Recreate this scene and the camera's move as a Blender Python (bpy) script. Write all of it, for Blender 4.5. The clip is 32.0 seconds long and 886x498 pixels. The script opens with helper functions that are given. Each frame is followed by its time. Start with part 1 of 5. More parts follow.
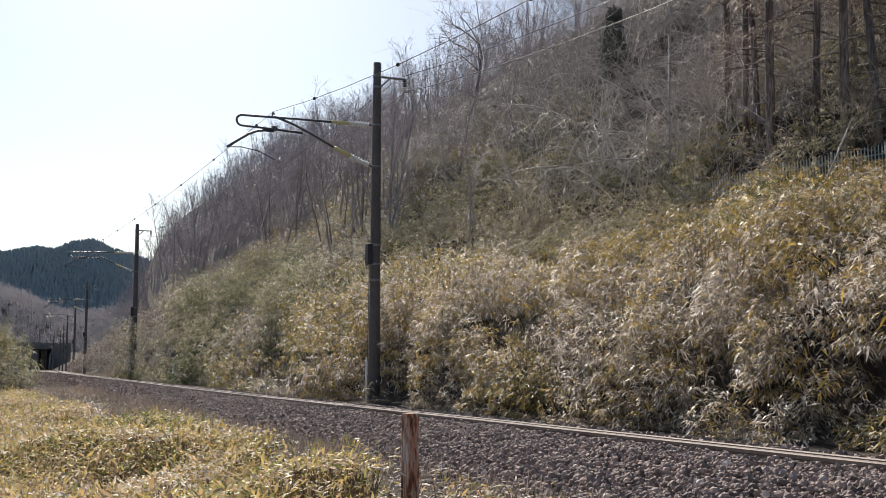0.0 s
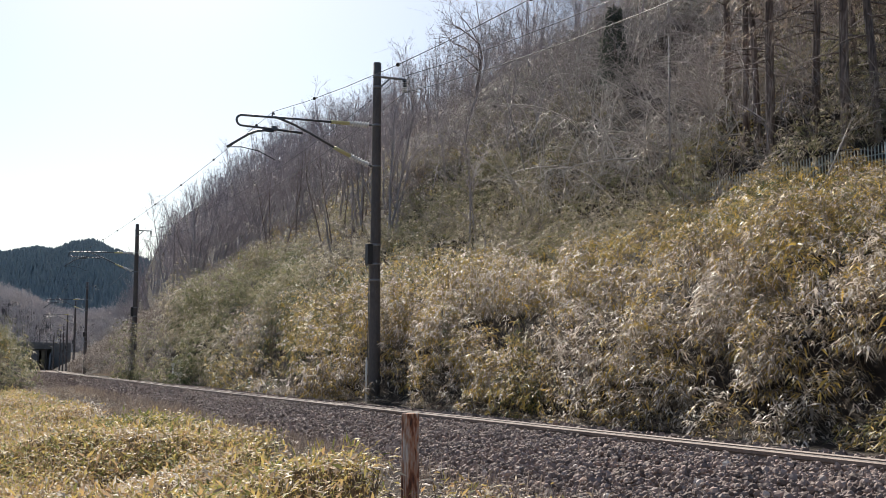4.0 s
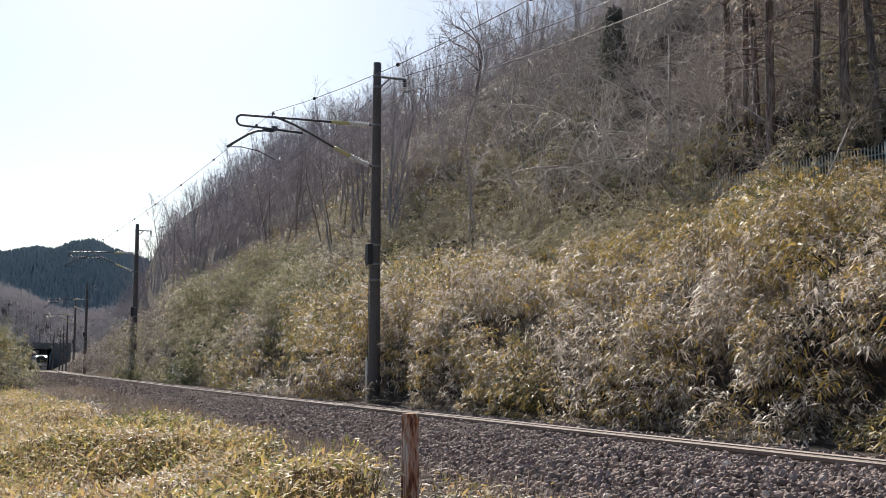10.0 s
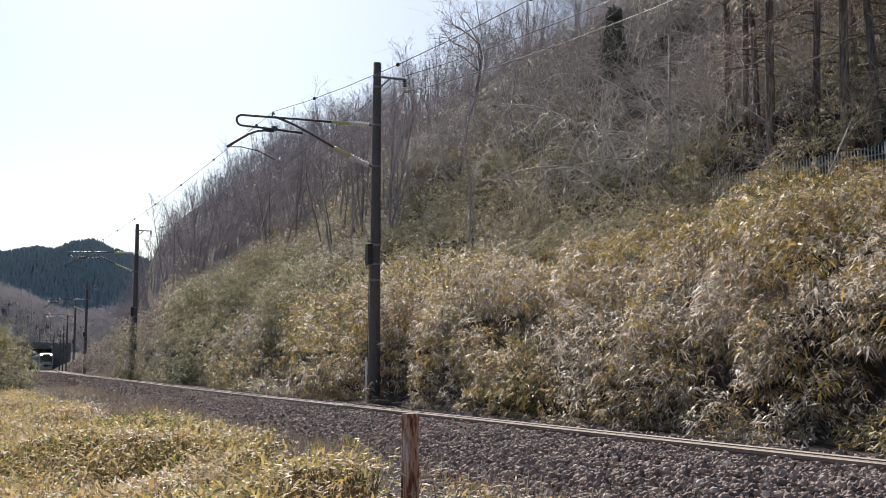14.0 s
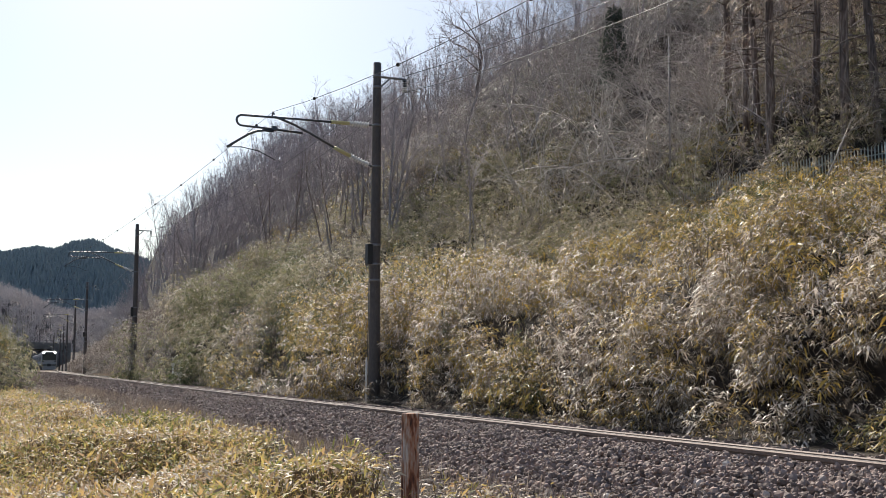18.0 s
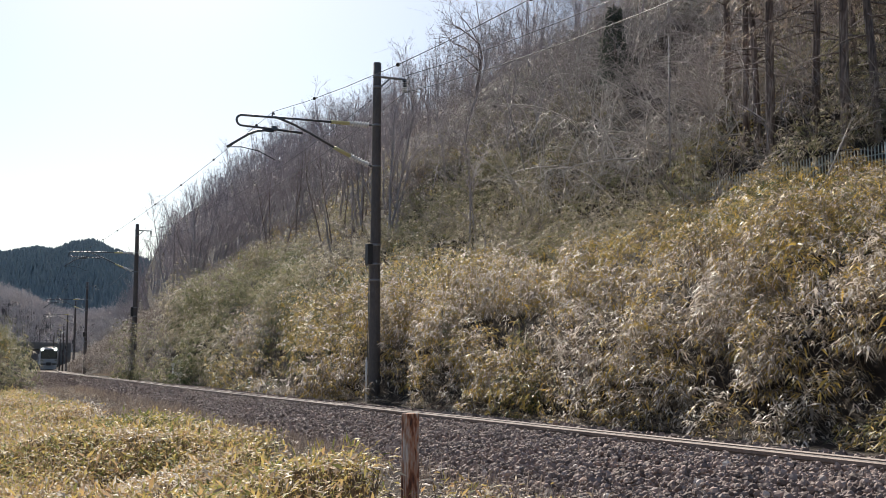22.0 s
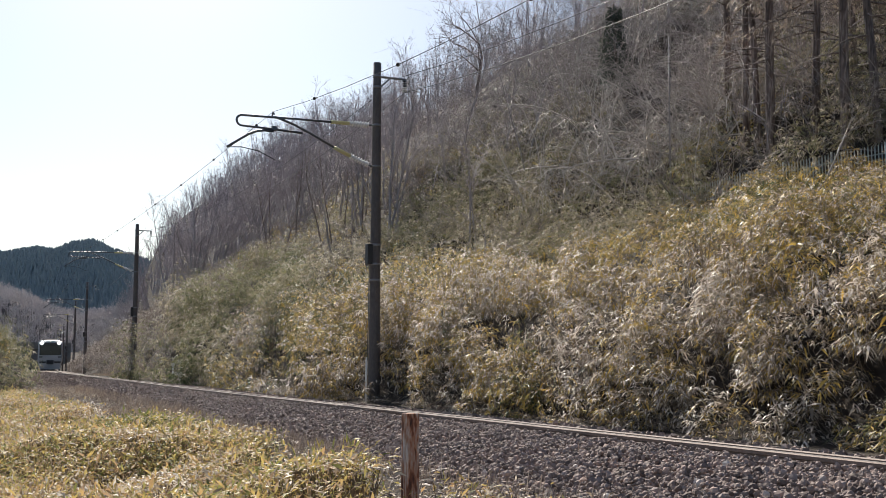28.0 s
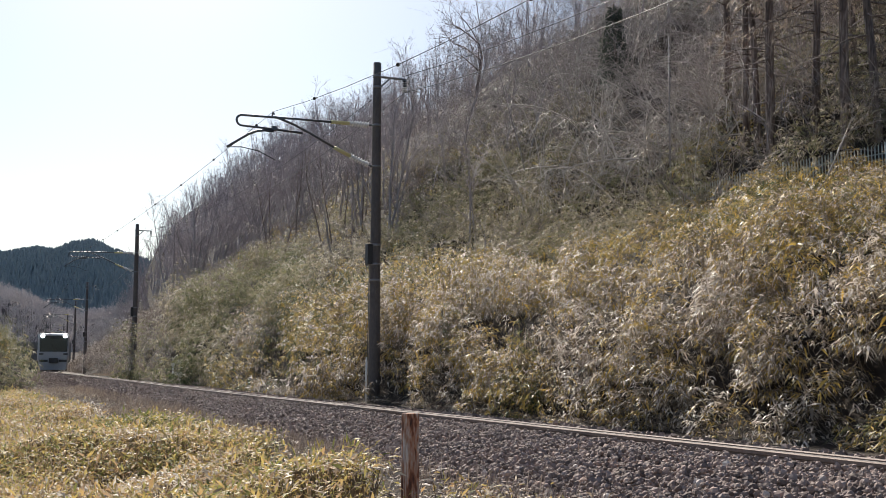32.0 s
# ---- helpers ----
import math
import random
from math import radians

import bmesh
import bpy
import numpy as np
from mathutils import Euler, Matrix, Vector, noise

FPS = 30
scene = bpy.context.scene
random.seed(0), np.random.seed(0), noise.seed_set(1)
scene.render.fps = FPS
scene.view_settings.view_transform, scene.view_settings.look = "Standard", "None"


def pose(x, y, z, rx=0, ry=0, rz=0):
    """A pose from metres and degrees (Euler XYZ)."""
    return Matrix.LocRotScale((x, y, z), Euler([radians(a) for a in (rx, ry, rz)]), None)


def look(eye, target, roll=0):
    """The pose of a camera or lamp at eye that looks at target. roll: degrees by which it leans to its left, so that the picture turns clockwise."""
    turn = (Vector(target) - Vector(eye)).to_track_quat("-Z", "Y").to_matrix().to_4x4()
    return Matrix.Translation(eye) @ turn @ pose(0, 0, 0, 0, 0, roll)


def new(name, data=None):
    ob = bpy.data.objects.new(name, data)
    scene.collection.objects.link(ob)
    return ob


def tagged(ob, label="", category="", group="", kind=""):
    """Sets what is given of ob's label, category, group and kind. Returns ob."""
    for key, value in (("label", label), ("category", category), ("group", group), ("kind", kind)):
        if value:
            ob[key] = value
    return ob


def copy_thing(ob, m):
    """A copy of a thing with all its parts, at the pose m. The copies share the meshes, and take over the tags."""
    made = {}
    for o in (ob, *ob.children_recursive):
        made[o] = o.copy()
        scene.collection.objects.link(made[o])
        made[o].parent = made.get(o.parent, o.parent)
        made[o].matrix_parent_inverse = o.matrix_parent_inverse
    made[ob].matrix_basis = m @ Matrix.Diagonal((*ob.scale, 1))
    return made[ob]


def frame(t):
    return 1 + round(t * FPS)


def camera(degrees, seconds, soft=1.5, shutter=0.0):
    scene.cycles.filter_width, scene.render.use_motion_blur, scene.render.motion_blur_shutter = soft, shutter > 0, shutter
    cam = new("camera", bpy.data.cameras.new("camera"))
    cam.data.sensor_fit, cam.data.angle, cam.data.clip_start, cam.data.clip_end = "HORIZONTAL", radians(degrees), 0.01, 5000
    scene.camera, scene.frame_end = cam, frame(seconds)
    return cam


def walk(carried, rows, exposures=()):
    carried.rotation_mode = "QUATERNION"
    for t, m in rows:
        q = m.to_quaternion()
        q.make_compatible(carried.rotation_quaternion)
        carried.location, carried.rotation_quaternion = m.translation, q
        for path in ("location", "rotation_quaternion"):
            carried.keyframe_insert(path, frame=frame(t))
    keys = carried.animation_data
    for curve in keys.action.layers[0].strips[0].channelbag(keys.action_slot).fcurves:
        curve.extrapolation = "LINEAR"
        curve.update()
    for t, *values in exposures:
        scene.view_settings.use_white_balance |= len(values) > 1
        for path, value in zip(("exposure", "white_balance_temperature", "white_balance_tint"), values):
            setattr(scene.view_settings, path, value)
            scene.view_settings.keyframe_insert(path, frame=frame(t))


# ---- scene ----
cam = camera(42.8, 32.0, soft=0.8)
EYE = (0.0, 0.0, 1.6)
walk(cam, [(0.0, look(EYE, (0.0, 100.0, 11.9))), (32.0, look(EYE, (0.0, 100.0, 11.9)))])

# ---- light ----
SUN_AZ, SUN_EL = radians(-14), radians(37)
sun_way = Vector((math.sin(SUN_AZ) * math.cos(SUN_EL), math.cos(SUN_AZ) * math.cos(SUN_EL), math.sin(SUN_EL)))
world = bpy.data.worlds.new("sky")
scene.world = world
world.use_nodes = True
wn = world.node_tree
sky = wn.nodes.new("ShaderNodeTexSky")
sky.sky_type = "NISHITA"
sky.sun_disc = False
sky.sun_elevation = SUN_EL
sky.sun_rotation = SUN_AZ
sky.air_density, sky.dust_density, sky.ozone_density = 1.0, 0.76, 1.4
wn.nodes["Background"].inputs["Strength"].default_value = 0.068
wn.links.new(sky.outputs[0], wn.nodes["Background"].inputs["Color"])
sun_data = bpy.data.lights.new("sun", "SUN")
sun_data.energy, sun_data.angle, sun_data.color = 5.0, radians(0.6), (1.0, 0.925, 0.81)
sun = new("sun", sun_data)
sun.matrix_world = look((0, 0, 60), Vector((0, 0, 60)) - sun_way)
scene.view_settings.exposure = 0.72


# ---- materials ----
def node_mat(name):
    m = bpy.data.materials.new(name)
    m.use_nodes = True
    return m, m.node_tree, m.node_tree.nodes["Principled BSDF"]


def ramp(nt, stops):
    r = nt.nodes.new("ShaderNodeValToRGB")
    els = r.color_ramp.elements
    while len(els) < len(stops):
        els.new(0.5)
    for e, (p, c) in zip(els, stops):
        e.position, e.color = p, (*c, 1)
    return r


def surface(name, stops, scale=4.0, detail=6.0, rough=0.8, metal=0.0, bump=0.3, stretch=(1, 1, 1), fine=30.0, spec=0.5, by_object=True):
    """A surface with a colour ramp over noise of two sizes, and bump from the finer one."""
    m, nt, b = node_mat(name)
    tc = nt.nodes.new("ShaderNodeTexCoord")
    mp = nt.nodes.new("ShaderNodeMapping")
    mp.inputs["Scale"].default_value = stretch
    nt.links.new(tc.outputs["Object" if by_object else "Generated"], mp.inputs[0])
    big, small = nt.nodes.new("ShaderNodeTexNoise"), nt.nodes.new("ShaderNodeTexNoise")
    big.inputs["Scale"].default_value, big.inputs["Detail"].default_value = scale, detail
    small.inputs["Scale"].default_value, small.inputs["Detail"].default_value = fine, 4
    mix = nt.nodes.new("ShaderNodeMath")
    mix.operation = "MULTIPLY_ADD"
    mix.inputs[1].default_value = 0.45
    half = nt.nodes.new("ShaderNodeMath")
    half.operation = "MULTIPLY"
    half.inputs[1].default_value = 0.55
    for n in (big, small):
        nt.links.new(mp.outputs[0], n.inputs["Vector"])
    nt.links.new(big.outputs[0], half.inputs[0])
    nt.links.new(small.outputs[0], mix.inputs[0])
    nt.links.new(half.outputs[0], mix.inputs[2])
    r = ramp(nt, stops)
    nt.links.new(mix.outputs[0], r.inputs[0])
    nt.links.new(r.outputs[0], b.inputs["Base Color"])
    bp = nt.nodes.new("ShaderNodeBump")
    bp.inputs["Strength"].default_value = bump
    bp.inputs["Distance"].default_value = 0.02
    nt.links.new(small.outputs[0], bp.inputs["Height"])
    nt.links.new(bp.outputs[0], b.inputs["Normal"])
    b.inputs["Roughness"].default_value, b.inputs["Metallic"].default_value = rough, metal
    b.inputs["Specular IOR Level"].default_value = spec
    return m


def leafy(name, stops, rough=0.45, through_light=0.3, spec=0.5, patch=0.25, patch_scale=0.35, tint=True, each=0.55):
    """Leaves: each its own hue, drifting over the ground in patches, with light passing through."""
    m, nt, b = node_mat(name)
    g = nt.nodes.new("ShaderNodeNewGeometry")
    n = nt.nodes.new("ShaderNodeTexNoise")
    n.inputs["Scale"].default_value, n.inputs["Detail"].default_value = patch_scale, 3
    nt.links.new(g.outputs["Position"], n.inputs["Vector"])
    a = nt.nodes.new("ShaderNodeMath")
    a.operation = "MULTIPLY_ADD"
    a.inputs[1].default_value = each
    nt.links.new(g.outputs["Random Per Island"], a.inputs[0])
    s = nt.nodes.new("ShaderNodeMath")
    s.operation = "MULTIPLY_ADD"
    s.inputs[1].default_value = patch * 2
    s.inputs[2].default_value = 0.5 - each / 2 - patch
    nt.links.new(n.outputs[0], s.inputs[0])
    last = s.outputs[0]
    if tint:
        at = nt.nodes.new("ShaderNodeAttribute")
        at.attribute_name = "tint"
        add = nt.nodes.new("ShaderNodeMath")
        nt.links.new(at.outputs["Fac"], add.inputs[0])
        nt.links.new(last, add.inputs[1])
        last = add.outputs[0]
    nt.links.new(last, a.inputs[2])
    r = ramp(nt, stops)
    nt.links.new(a.outputs[0], r.inputs[0])
    nt.links.new(r.outputs[0], b.inputs["Base Color"])
    b.inputs["Roughness"].default_value = rough
    b.inputs["Specular IOR Level"].default_value = spec
    t = nt.nodes.new("ShaderNodeBsdfTranslucent")
    nt.links.new(r.outputs[0], t.inputs["Color"])
    mx = nt.nodes.new("ShaderNodeMixShader")
    mx.inputs[0].default_value = through_light
    nt.links.new(b.outputs[0], mx.inputs[1])
    nt.links.new(t.outputs[0], mx.inputs[2])
    nt.links.new(mx.outputs[0], nt.nodes["Material Output"].inputs["Surface"])
    return m


def plain(name, colour, rough=0.5, metal=0.0, glow=0.0, spec=0.5):
    m, nt, b = node_mat(name)
    b.inputs["Base Color"].default_value = (*colour, 1)
    b.inputs["Roughness"].default_value, b.inputs["Metallic"].default_value = rough, metal
    b.inputs["Specular IOR Level"].default_value = spec
    if glow:
        b.inputs["Emission Color"].default_value = (*colour, 1)
        b.inputs["Emission Strength"].default_value = glow
    return m


SASA_STOPS = [(0.0, (0.085, 0.10, 0.045)), (0.13, (0.16, 0.165, 0.075)), (0.23, (0.37, 0.295, 0.10)), (0.44, (0.64, 0.44, 0.11)), (0.55, (0.24, 0.19, 0.115)),
              (0.66, (0.15, 0.122, 0.09)), (0.82, (0.27, 0.22, 0.175)), (0.91, (0.50, 0.43, 0.36)), (1.0, (0.76, 0.68, 0.61))]
M_SASA = leafy("bamboo_grass_leaf", SASA_STOPS, rough=0.52, through_light=0.3, spec=0.26, each=0.38, patch=0.14)
M_SASAFAR = leafy("shaded_bamboo_grass_leaf", [(0.0, (0.10, 0.12, 0.055)), (0.25, (0.23, 0.235, 0.125)), (0.45, (0.37, 0.33, 0.19)), (0.65, (0.34, 0.29, 0.20)), (0.85, (0.44, 0.38, 0.29)), (1.0, (0.66, 0.60, 0.50))],
                  rough=0.66, through_light=0.3, spec=0.2, each=0.5)
M_VERGE = leafy("verge_leaf", [(0.0, (0.15, 0.17, 0.055)), (0.2, (0.32, 0.30, 0.11)), (0.42, (0.56, 0.42, 0.15)), (0.6, (0.48, 0.31, 0.16)), (0.72, (0.36, 0.27, 0.19)), (0.9, (0.56, 0.48, 0.38)), (1.0, (0.74, 0.68, 0.59))], rough=0.55, through_light=0.4, spec=0.2, each=0.7)
M_STEM = surface("dry_stem", [(0.3, (0.10, 0.07, 0.045)), (0.6, (0.24, 0.18, 0.11))], scale=3, rough=0.8, bump=0.1)
M_DRYBRUSH = leafy("dry_brush_leaf", [(0.1, (0.12, 0.095, 0.07)), (0.45, (0.24, 0.195, 0.17)), (0.75, (0.34, 0.285, 0.255)), (1.0, (0.46, 0.40, 0.36))], rough=0.7, through_light=0.2, spec=0.25)
M_DRYGRASS = leafy("dry_grass_blade", [(0.1, (0.15, 0.115, 0.09)), (0.5, (0.29, 0.23, 0.185)), (1.0, (0.56, 0.47, 0.38))], rough=0.7, through_light=0.2, tint=False)
M_STRAW = leafy("bleached_straw", [(0.1, (0.20, 0.15, 0.11)), (0.5, (0.42, 0.34, 0.26)), (1.0, (0.74, 0.67, 0.57))], rough=0.6, through_light=0.2, tint=False)
M_BARK = surface("grey_bark", [(0.3, (0.20, 0.18, 0.185)), (0.55, (0.34, 0.31, 0.315)), (0.8, (0.54, 0.51, 0.515))], scale=2, fine=14, rough=0.8, stretch=(1, 1, 0.4))
M_HILLWOOD = surface("hillside_twigs", [(0.3, (0.21, 0.178, 0.196)), (0.46, (0.33, 0.285, 0.31)), (0.58, (0.52, 0.465, 0.485)), (0.70, (0.86, 0.82, 0.81))], scale=0.7, fine=2.5, rough=0.7, bump=0.05)
M_PALEWOOD = surface("weathered_pale_branch", [(0.35, (0.30, 0.27, 0.25)), (0.55, (0.52, 0.48, 0.45)), (0.7, (0.74, 0.70, 0.66))], scale=1.5, fine=6, rough=0.6, bump=0.1)
M_TWIG = surface("bare_twig", [(0.3, (0.19, 0.17, 0.175)), (0.5, (0.40, 0.365, 0.365)), (0.68, (0.80, 0.76, 0.74))], scale=0.8, fine=3, rough=0.6, bump=0.05)
M_THICKET = surface("thicket_twig", [(0.28, (0.17, 0.142, 0.147)), (0.48, (0.33, 0.285, 0.29)), (0.6, (0.52, 0.465, 0.465)), (0.72, (0.84, 0.79, 0.77))], scale=0.6, fine=3, rough=0.65, bump=0.05)
M_SHRUB = surface("brown_twig", [(0.25, (0.19, 0.16, 0.15)), (0.55, (0.37, 0.315, 0.29)), (0.8, (0.62, 0.56, 0.52))], scale=0.9, fine=4, rough=0.65, bump=0.05)
M_CEDARBARK = surface("cedar_bark", [(0.38, (0.07, 0.054, 0.048)), (0.5, (0.20, 0.152, 0.137)), (0.64, (0.46, 0.395, 0.37))], scale=3, fine=26, rough=0.9, bump=0.6, stretch=(1, 1, 0.12))
M_CEDAR = leafy("cedar_needles", [(0.1, (0.14, 0.125, 0.09)), (0.45, (0.28, 0.235, 0.19)), (0.7, (0.42, 0.345, 0.29)), (1.0, (0.60, 0.52, 0.46))], rough=0.6, through_light=0.4, tint=False)
# Distance haze is mixed into these needle colours as pale blue-grey.
M_FARCEDAR = leafy("hazed_cedar", [(0.1, (0.215, 0.255, 0.273)), (0.6, (0.24, 0.278, 0.295)), (1.0, (0.265, 0.298, 0.312))], rough=1.0, through_light=0.0, tint=False, spec=0.1, patch_scale=0.01)
# Twigs of the far woods, lifted in colour to stand for haze.
M_FARBARE = leafy("hazed_bare_wood", [(0.1, (0.42, 0.395, 0.40)), (0.5, (0.52, 0.485, 0.485)), (1.0, (0.62, 0.575, 0.565))], rough=0.9, through_light=0.0, tint=False, spec=0.1, patch_scale=0.02)
# Dark humus, deepened further so its colour carries the shade under growth.
M_SOIL = surface("shade_dark_litter", [(0.25, (0.018, 0.014, 0.011)), (0.5, (0.036, 0.028, 0.023)), (0.75, (0.07, 0.056, 0.046))], scale=0.5, fine=6, rough=0.95, bump=0.8, spec=0.1)
M_BALLAST = surface("ballast_bed", [(0.3, (0.10, 0.084, 0.076)), (0.6, (0.20, 0.168, 0.152))], scale=6, fine=22, rough=0.95, bump=0.9, spec=0.1)
M_STONE = leafy("ballast_stone", [(0.05, (0.07, 0.052, 0.046)), (0.4, (0.20, 0.152, 0.132)), (0.7, (0.32, 0.25, 0.222)), (0.9, (0.38, 0.26, 0.205)), (1.0, (0.58, 0.50, 0.45))],
                rough=0.8, through_light=0.0, tint=False, spec=0.2, patch=0.15, patch_scale=0.8)
M_LOOSESTONE, nt_stone, b_stone = node_mat("loose_stone")
oi_stone = nt_stone.nodes.new("ShaderNodeObjectInfo")
r_stone = ramp(nt_stone, [(0.05, (0.09, 0.068, 0.062)), (0.4, (0.24, 0.188, 0.168)), (0.7, (0.37, 0.30, 0.275)), (0.9, (0.42, 0.30, 0.245)), (1.0, (0.58, 0.52, 0.48))])
nt_stone.links.new(oi_stone.outputs["Random"], r_stone.inputs[0])
nt_stone.links.new(r_stone.outputs[0], b_stone.inputs["Base Color"])
b_stone.inputs["Roughness"].default_value, b_stone.inputs["Specular IOR Level"].default_value = 0.8, 0.2
M_RAIL = surface("rusty_rail", [(0.3, (0.13, 0.09, 0.075)), (0.55, (0.22, 0.165, 0.14)), (0.8, (0.30, 0.24, 0.21))], scale=4, fine=40, rough=0.7, metal=0.3, bump=0.15)
M_RAILTOP = plain("worn_rail_head", (0.16, 0.138, 0.125), rough=0.65, metal=0.1)
M_SLEEPER = surface("concrete_sleeper", [(0.3, (0.2, 0.185, 0.17)), (0.7, (0.34, 0.32, 0.30))], scale=5, rough=0.9)
M_POLE = surface("dark_concrete", [(0.25, (0.06, 0.05, 0.047)), (0.55, (0.12, 0.102, 0.095)), (0.8, (0.20, 0.175, 0.165))], scale=1.2, fine=25, rough=0.75, bump=0.2, stretch=(1, 1, 0.35))
M_STEEL = surface("galvanised_steel", [(0.3, (0.16, 0.16, 0.17)), (0.7, (0.30, 0.30, 0.31))], scale=6, rough=0.45, metal=0.7, bump=0.05)
M_DARKSTEEL = surface("weathered_steel", [(0.3, (0.09, 0.095, 0.105)), (0.7, (0.19, 0.195, 0.21))], scale=6, rough=0.5, metal=0.6, bump=0.05)
M_PORCELAIN = plain("white_porcelain", (0.78, 0.75, 0.72), rough=0.15)
M_SLEEVE = plain("yellow_sleeve", (0.62, 0.55, 0.27), rough=0.45)
M_BLACK = plain("black_rubber", (0.02, 0.02, 0.022), rough=0.6)
M_WIRE = plain("aluminium_wire", (0.26, 0.26, 0.26), rough=0.55, metal=0.3)
M_WIREDARK = plain("copper_wire", (0.10, 0.10, 0.10), rough=0.5, metal=0.6)


# ---- helpers for shapes ----
def mesh_np(name, verts, faces, mat, smooth=False):
    """A mesh from arrays: vertices n x 3, faces n x 3 or n x 4."""
    me = bpy.data.meshes.new(name)
    verts, faces = np.asarray(verts, np.float32), np.asarray(faces, np.int32)
    k = faces.shape[1]
    me.vertices.add(len(verts))
    me.vertices.foreach_set("co", verts.ravel())
    me.loops.add(faces.size)
    me.loops.foreach_set("vertex_index", faces.ravel())
    me.polygons.add(len(faces))
    me.polygons.foreach_set("loop_start", np.arange(0, faces.size, k, dtype=np.int32))
    me.polygons.foreach_set("loop_total", np.full(len(faces), k, dtype=np.int32))
    me.polygons.foreach_set("use_smooth", np.full(len(faces), smooth))
    me.materials.append(mat)
    me.update(calc_edges=True)
    return me


def set_tint(me, values):
    me.attributes.new("tint", "FLOAT", "POINT").data.foreach_set("value", np.asarray(values, np.float32))


def part(name, me, parent, label="", at=None):
    ob = new(name, me)
    ob.parent = parent
    if at is not None:
        ob.matrix_basis = at
    return tagged(ob, label=label)


def bm_mesh(name, bm, mat, smooth=False):
    me = bpy.data.meshes.new(name)
    bm.to_mesh(me)
    bm.free()
    me.materials.append(mat)
    if smooth:
        me.polygons.foreach_set("use_smooth", [True] * len(me.polygons))
    return me


def add_box(bm, lo, hi, bevel=0.0):
    made = bmesh.ops.create_cube(bm, size=1.0)["verts"]
    for v in made:
        v.co = Vector([lo[i] + (v.co[i] + 0.5) * (hi[i] - lo[i]) for i in range(3)])
    if bevel:
        edges = list({e for v in made for e in v.link_edges})
        bmesh.ops.bevel(bm, geom=edges, offset=bevel, segments=2, affect="EDGES", profile=0.6)


def tube_np(pts, radii, sides=6, caps=True):
    """Vertices and quads of a tube along points; the ends close to a point of small size."""
    pts = np.asarray(pts, float)
    radii = np.broadcast_to(np.asarray(radii, float), (len(pts),))
    d = np.gradient(pts, axis=0)
    d /= np.linalg.norm(d, axis=1)[:, None] + 1e-9
    up = np.eye(3)[(2, 1, 0)[int(np.argmin(np.abs(d).max(axis=0)[[2, 1, 0]]))]]
    a = np.cross(d, up)
    a /= np.linalg.norm(a, axis=1)[:, None] + 1e-9
    b = np.cross(d, a)
    ang = np.arange(sides) * 2 * math.pi / sides
    ring = a[:, None, :] * np.cos(ang)[None, :, None] + b[:, None, :] * np.sin(ang)[None, :, None]
    if caps:
        pts = np.concatenate([pts[:1], pts, pts[-1:]])
        ring = np.concatenate([ring[:1], ring, ring[-1:]])
        radii = np.concatenate([[radii[0] * 0.05], radii, [radii[-1] * 0.05]])
    v = pts[:, None, :] + ring * radii[:, None, None]
    n = len(pts)
    i, j = np.meshgrid(np.arange(n - 1), np.arange(sides), indexing="ij")
    k = (j + 1) % sides
    f = np.stack([i * sides + j, i * sides + k, (i + 1) * sides + k, (i + 1) * sides + j], -1).reshape(-1, 4)
    return v.reshape(-1, 3), f


class Pile:
    """Collects tubes and other pieces into one mesh."""
    def __init__(self):
        self.v, self.f, self.n = [], [], 0

    def add(self, vf):
        v, f = vf
        self.v.append(v)
        self.f.append(f + self.n)
        self.n += len(v)
        return self

    def mesh(self, name, mat, smooth=True):
        return mesh_np(name, np.concatenate(self.v), np.concatenate(self.f), mat, smooth)


def tube(name, pts, radii, mat, sides=8, smooth=True):
    return Pile().add(tube_np(pts, radii, sides)).mesh(name, mat, smooth)


# ---- the line of the track ----
TRACK = np.array([(158.0, -340.0, 0.7), (67.2, -135.0, 0.85), (25.1, -40.0, 0.88), (7.3, 0.0, 0.90), (0.2, 16.0, 0.95), (-4.4, 26.2, 0.99), (-11.6, 42.0, 1.11), (-19.45, 60.1, 1.19), (-27.35, 80.0, 1.17),
                  (-34.85, 101.3, 1.10), (-38.0, 110.7, 1.08), (-51.6, 149.0, 1.0), (-65.6, 189.0, 0.85), (-77.0, 222.0, 0.70), (-90.0, 257.0, 0.55),
                  (-103.5, 291.0, 0.40), (-118.0, 323.0, 0.30), (-136.0, 356.0, 0.20), (-170.0, 410.0, 0.1), (-215.0, 475.0, 0.0), (-420.0, 740.0, 0.0)])


def spline(ctrl, step):
    """A smooth line through the points, in even steps."""
    out = []
    for i in range(len(ctrl) - 1):
        p0, p1, p2, p3 = ctrl[max(i - 1, 0)], ctrl[i], ctrl[i + 1], ctrl[min(i + 2, len(ctrl) - 1)]
        L = np.linalg.norm(p2 - p1)
        m1 = (p2 - p0) / max(np.linalg.norm(p2 - p0), 1e-6) * L
        m2 = (p3 - p1) / max(np.linalg.norm(p3 - p1), 1e-6) * L
        t = np.linspace(0, 1, max(int(L / step), 2), endpoint=False)[:, None]
        out.append((2 * t**3 - 3 * t**2 + 1) * p1 + (t**3 - 2 * t**2 + t) * m1 + (-2 * t**3 + 3 * t**2) * p2 + (t**3 - t**2) * m2)
    return np.concatenate(out + [ctrl[-1:]])


LINE = spline(TRACK, 1.0)
LINE_D = np.gradient(LINE[:, :2], axis=0)
LINE_D /= np.linalg.norm(LINE_D, axis=1)[:, None]
LINE_S = np.concatenate([[0], np.cumsum(np.linalg.norm(np.diff(LINE[:, :2], axis=0), axis=1))])
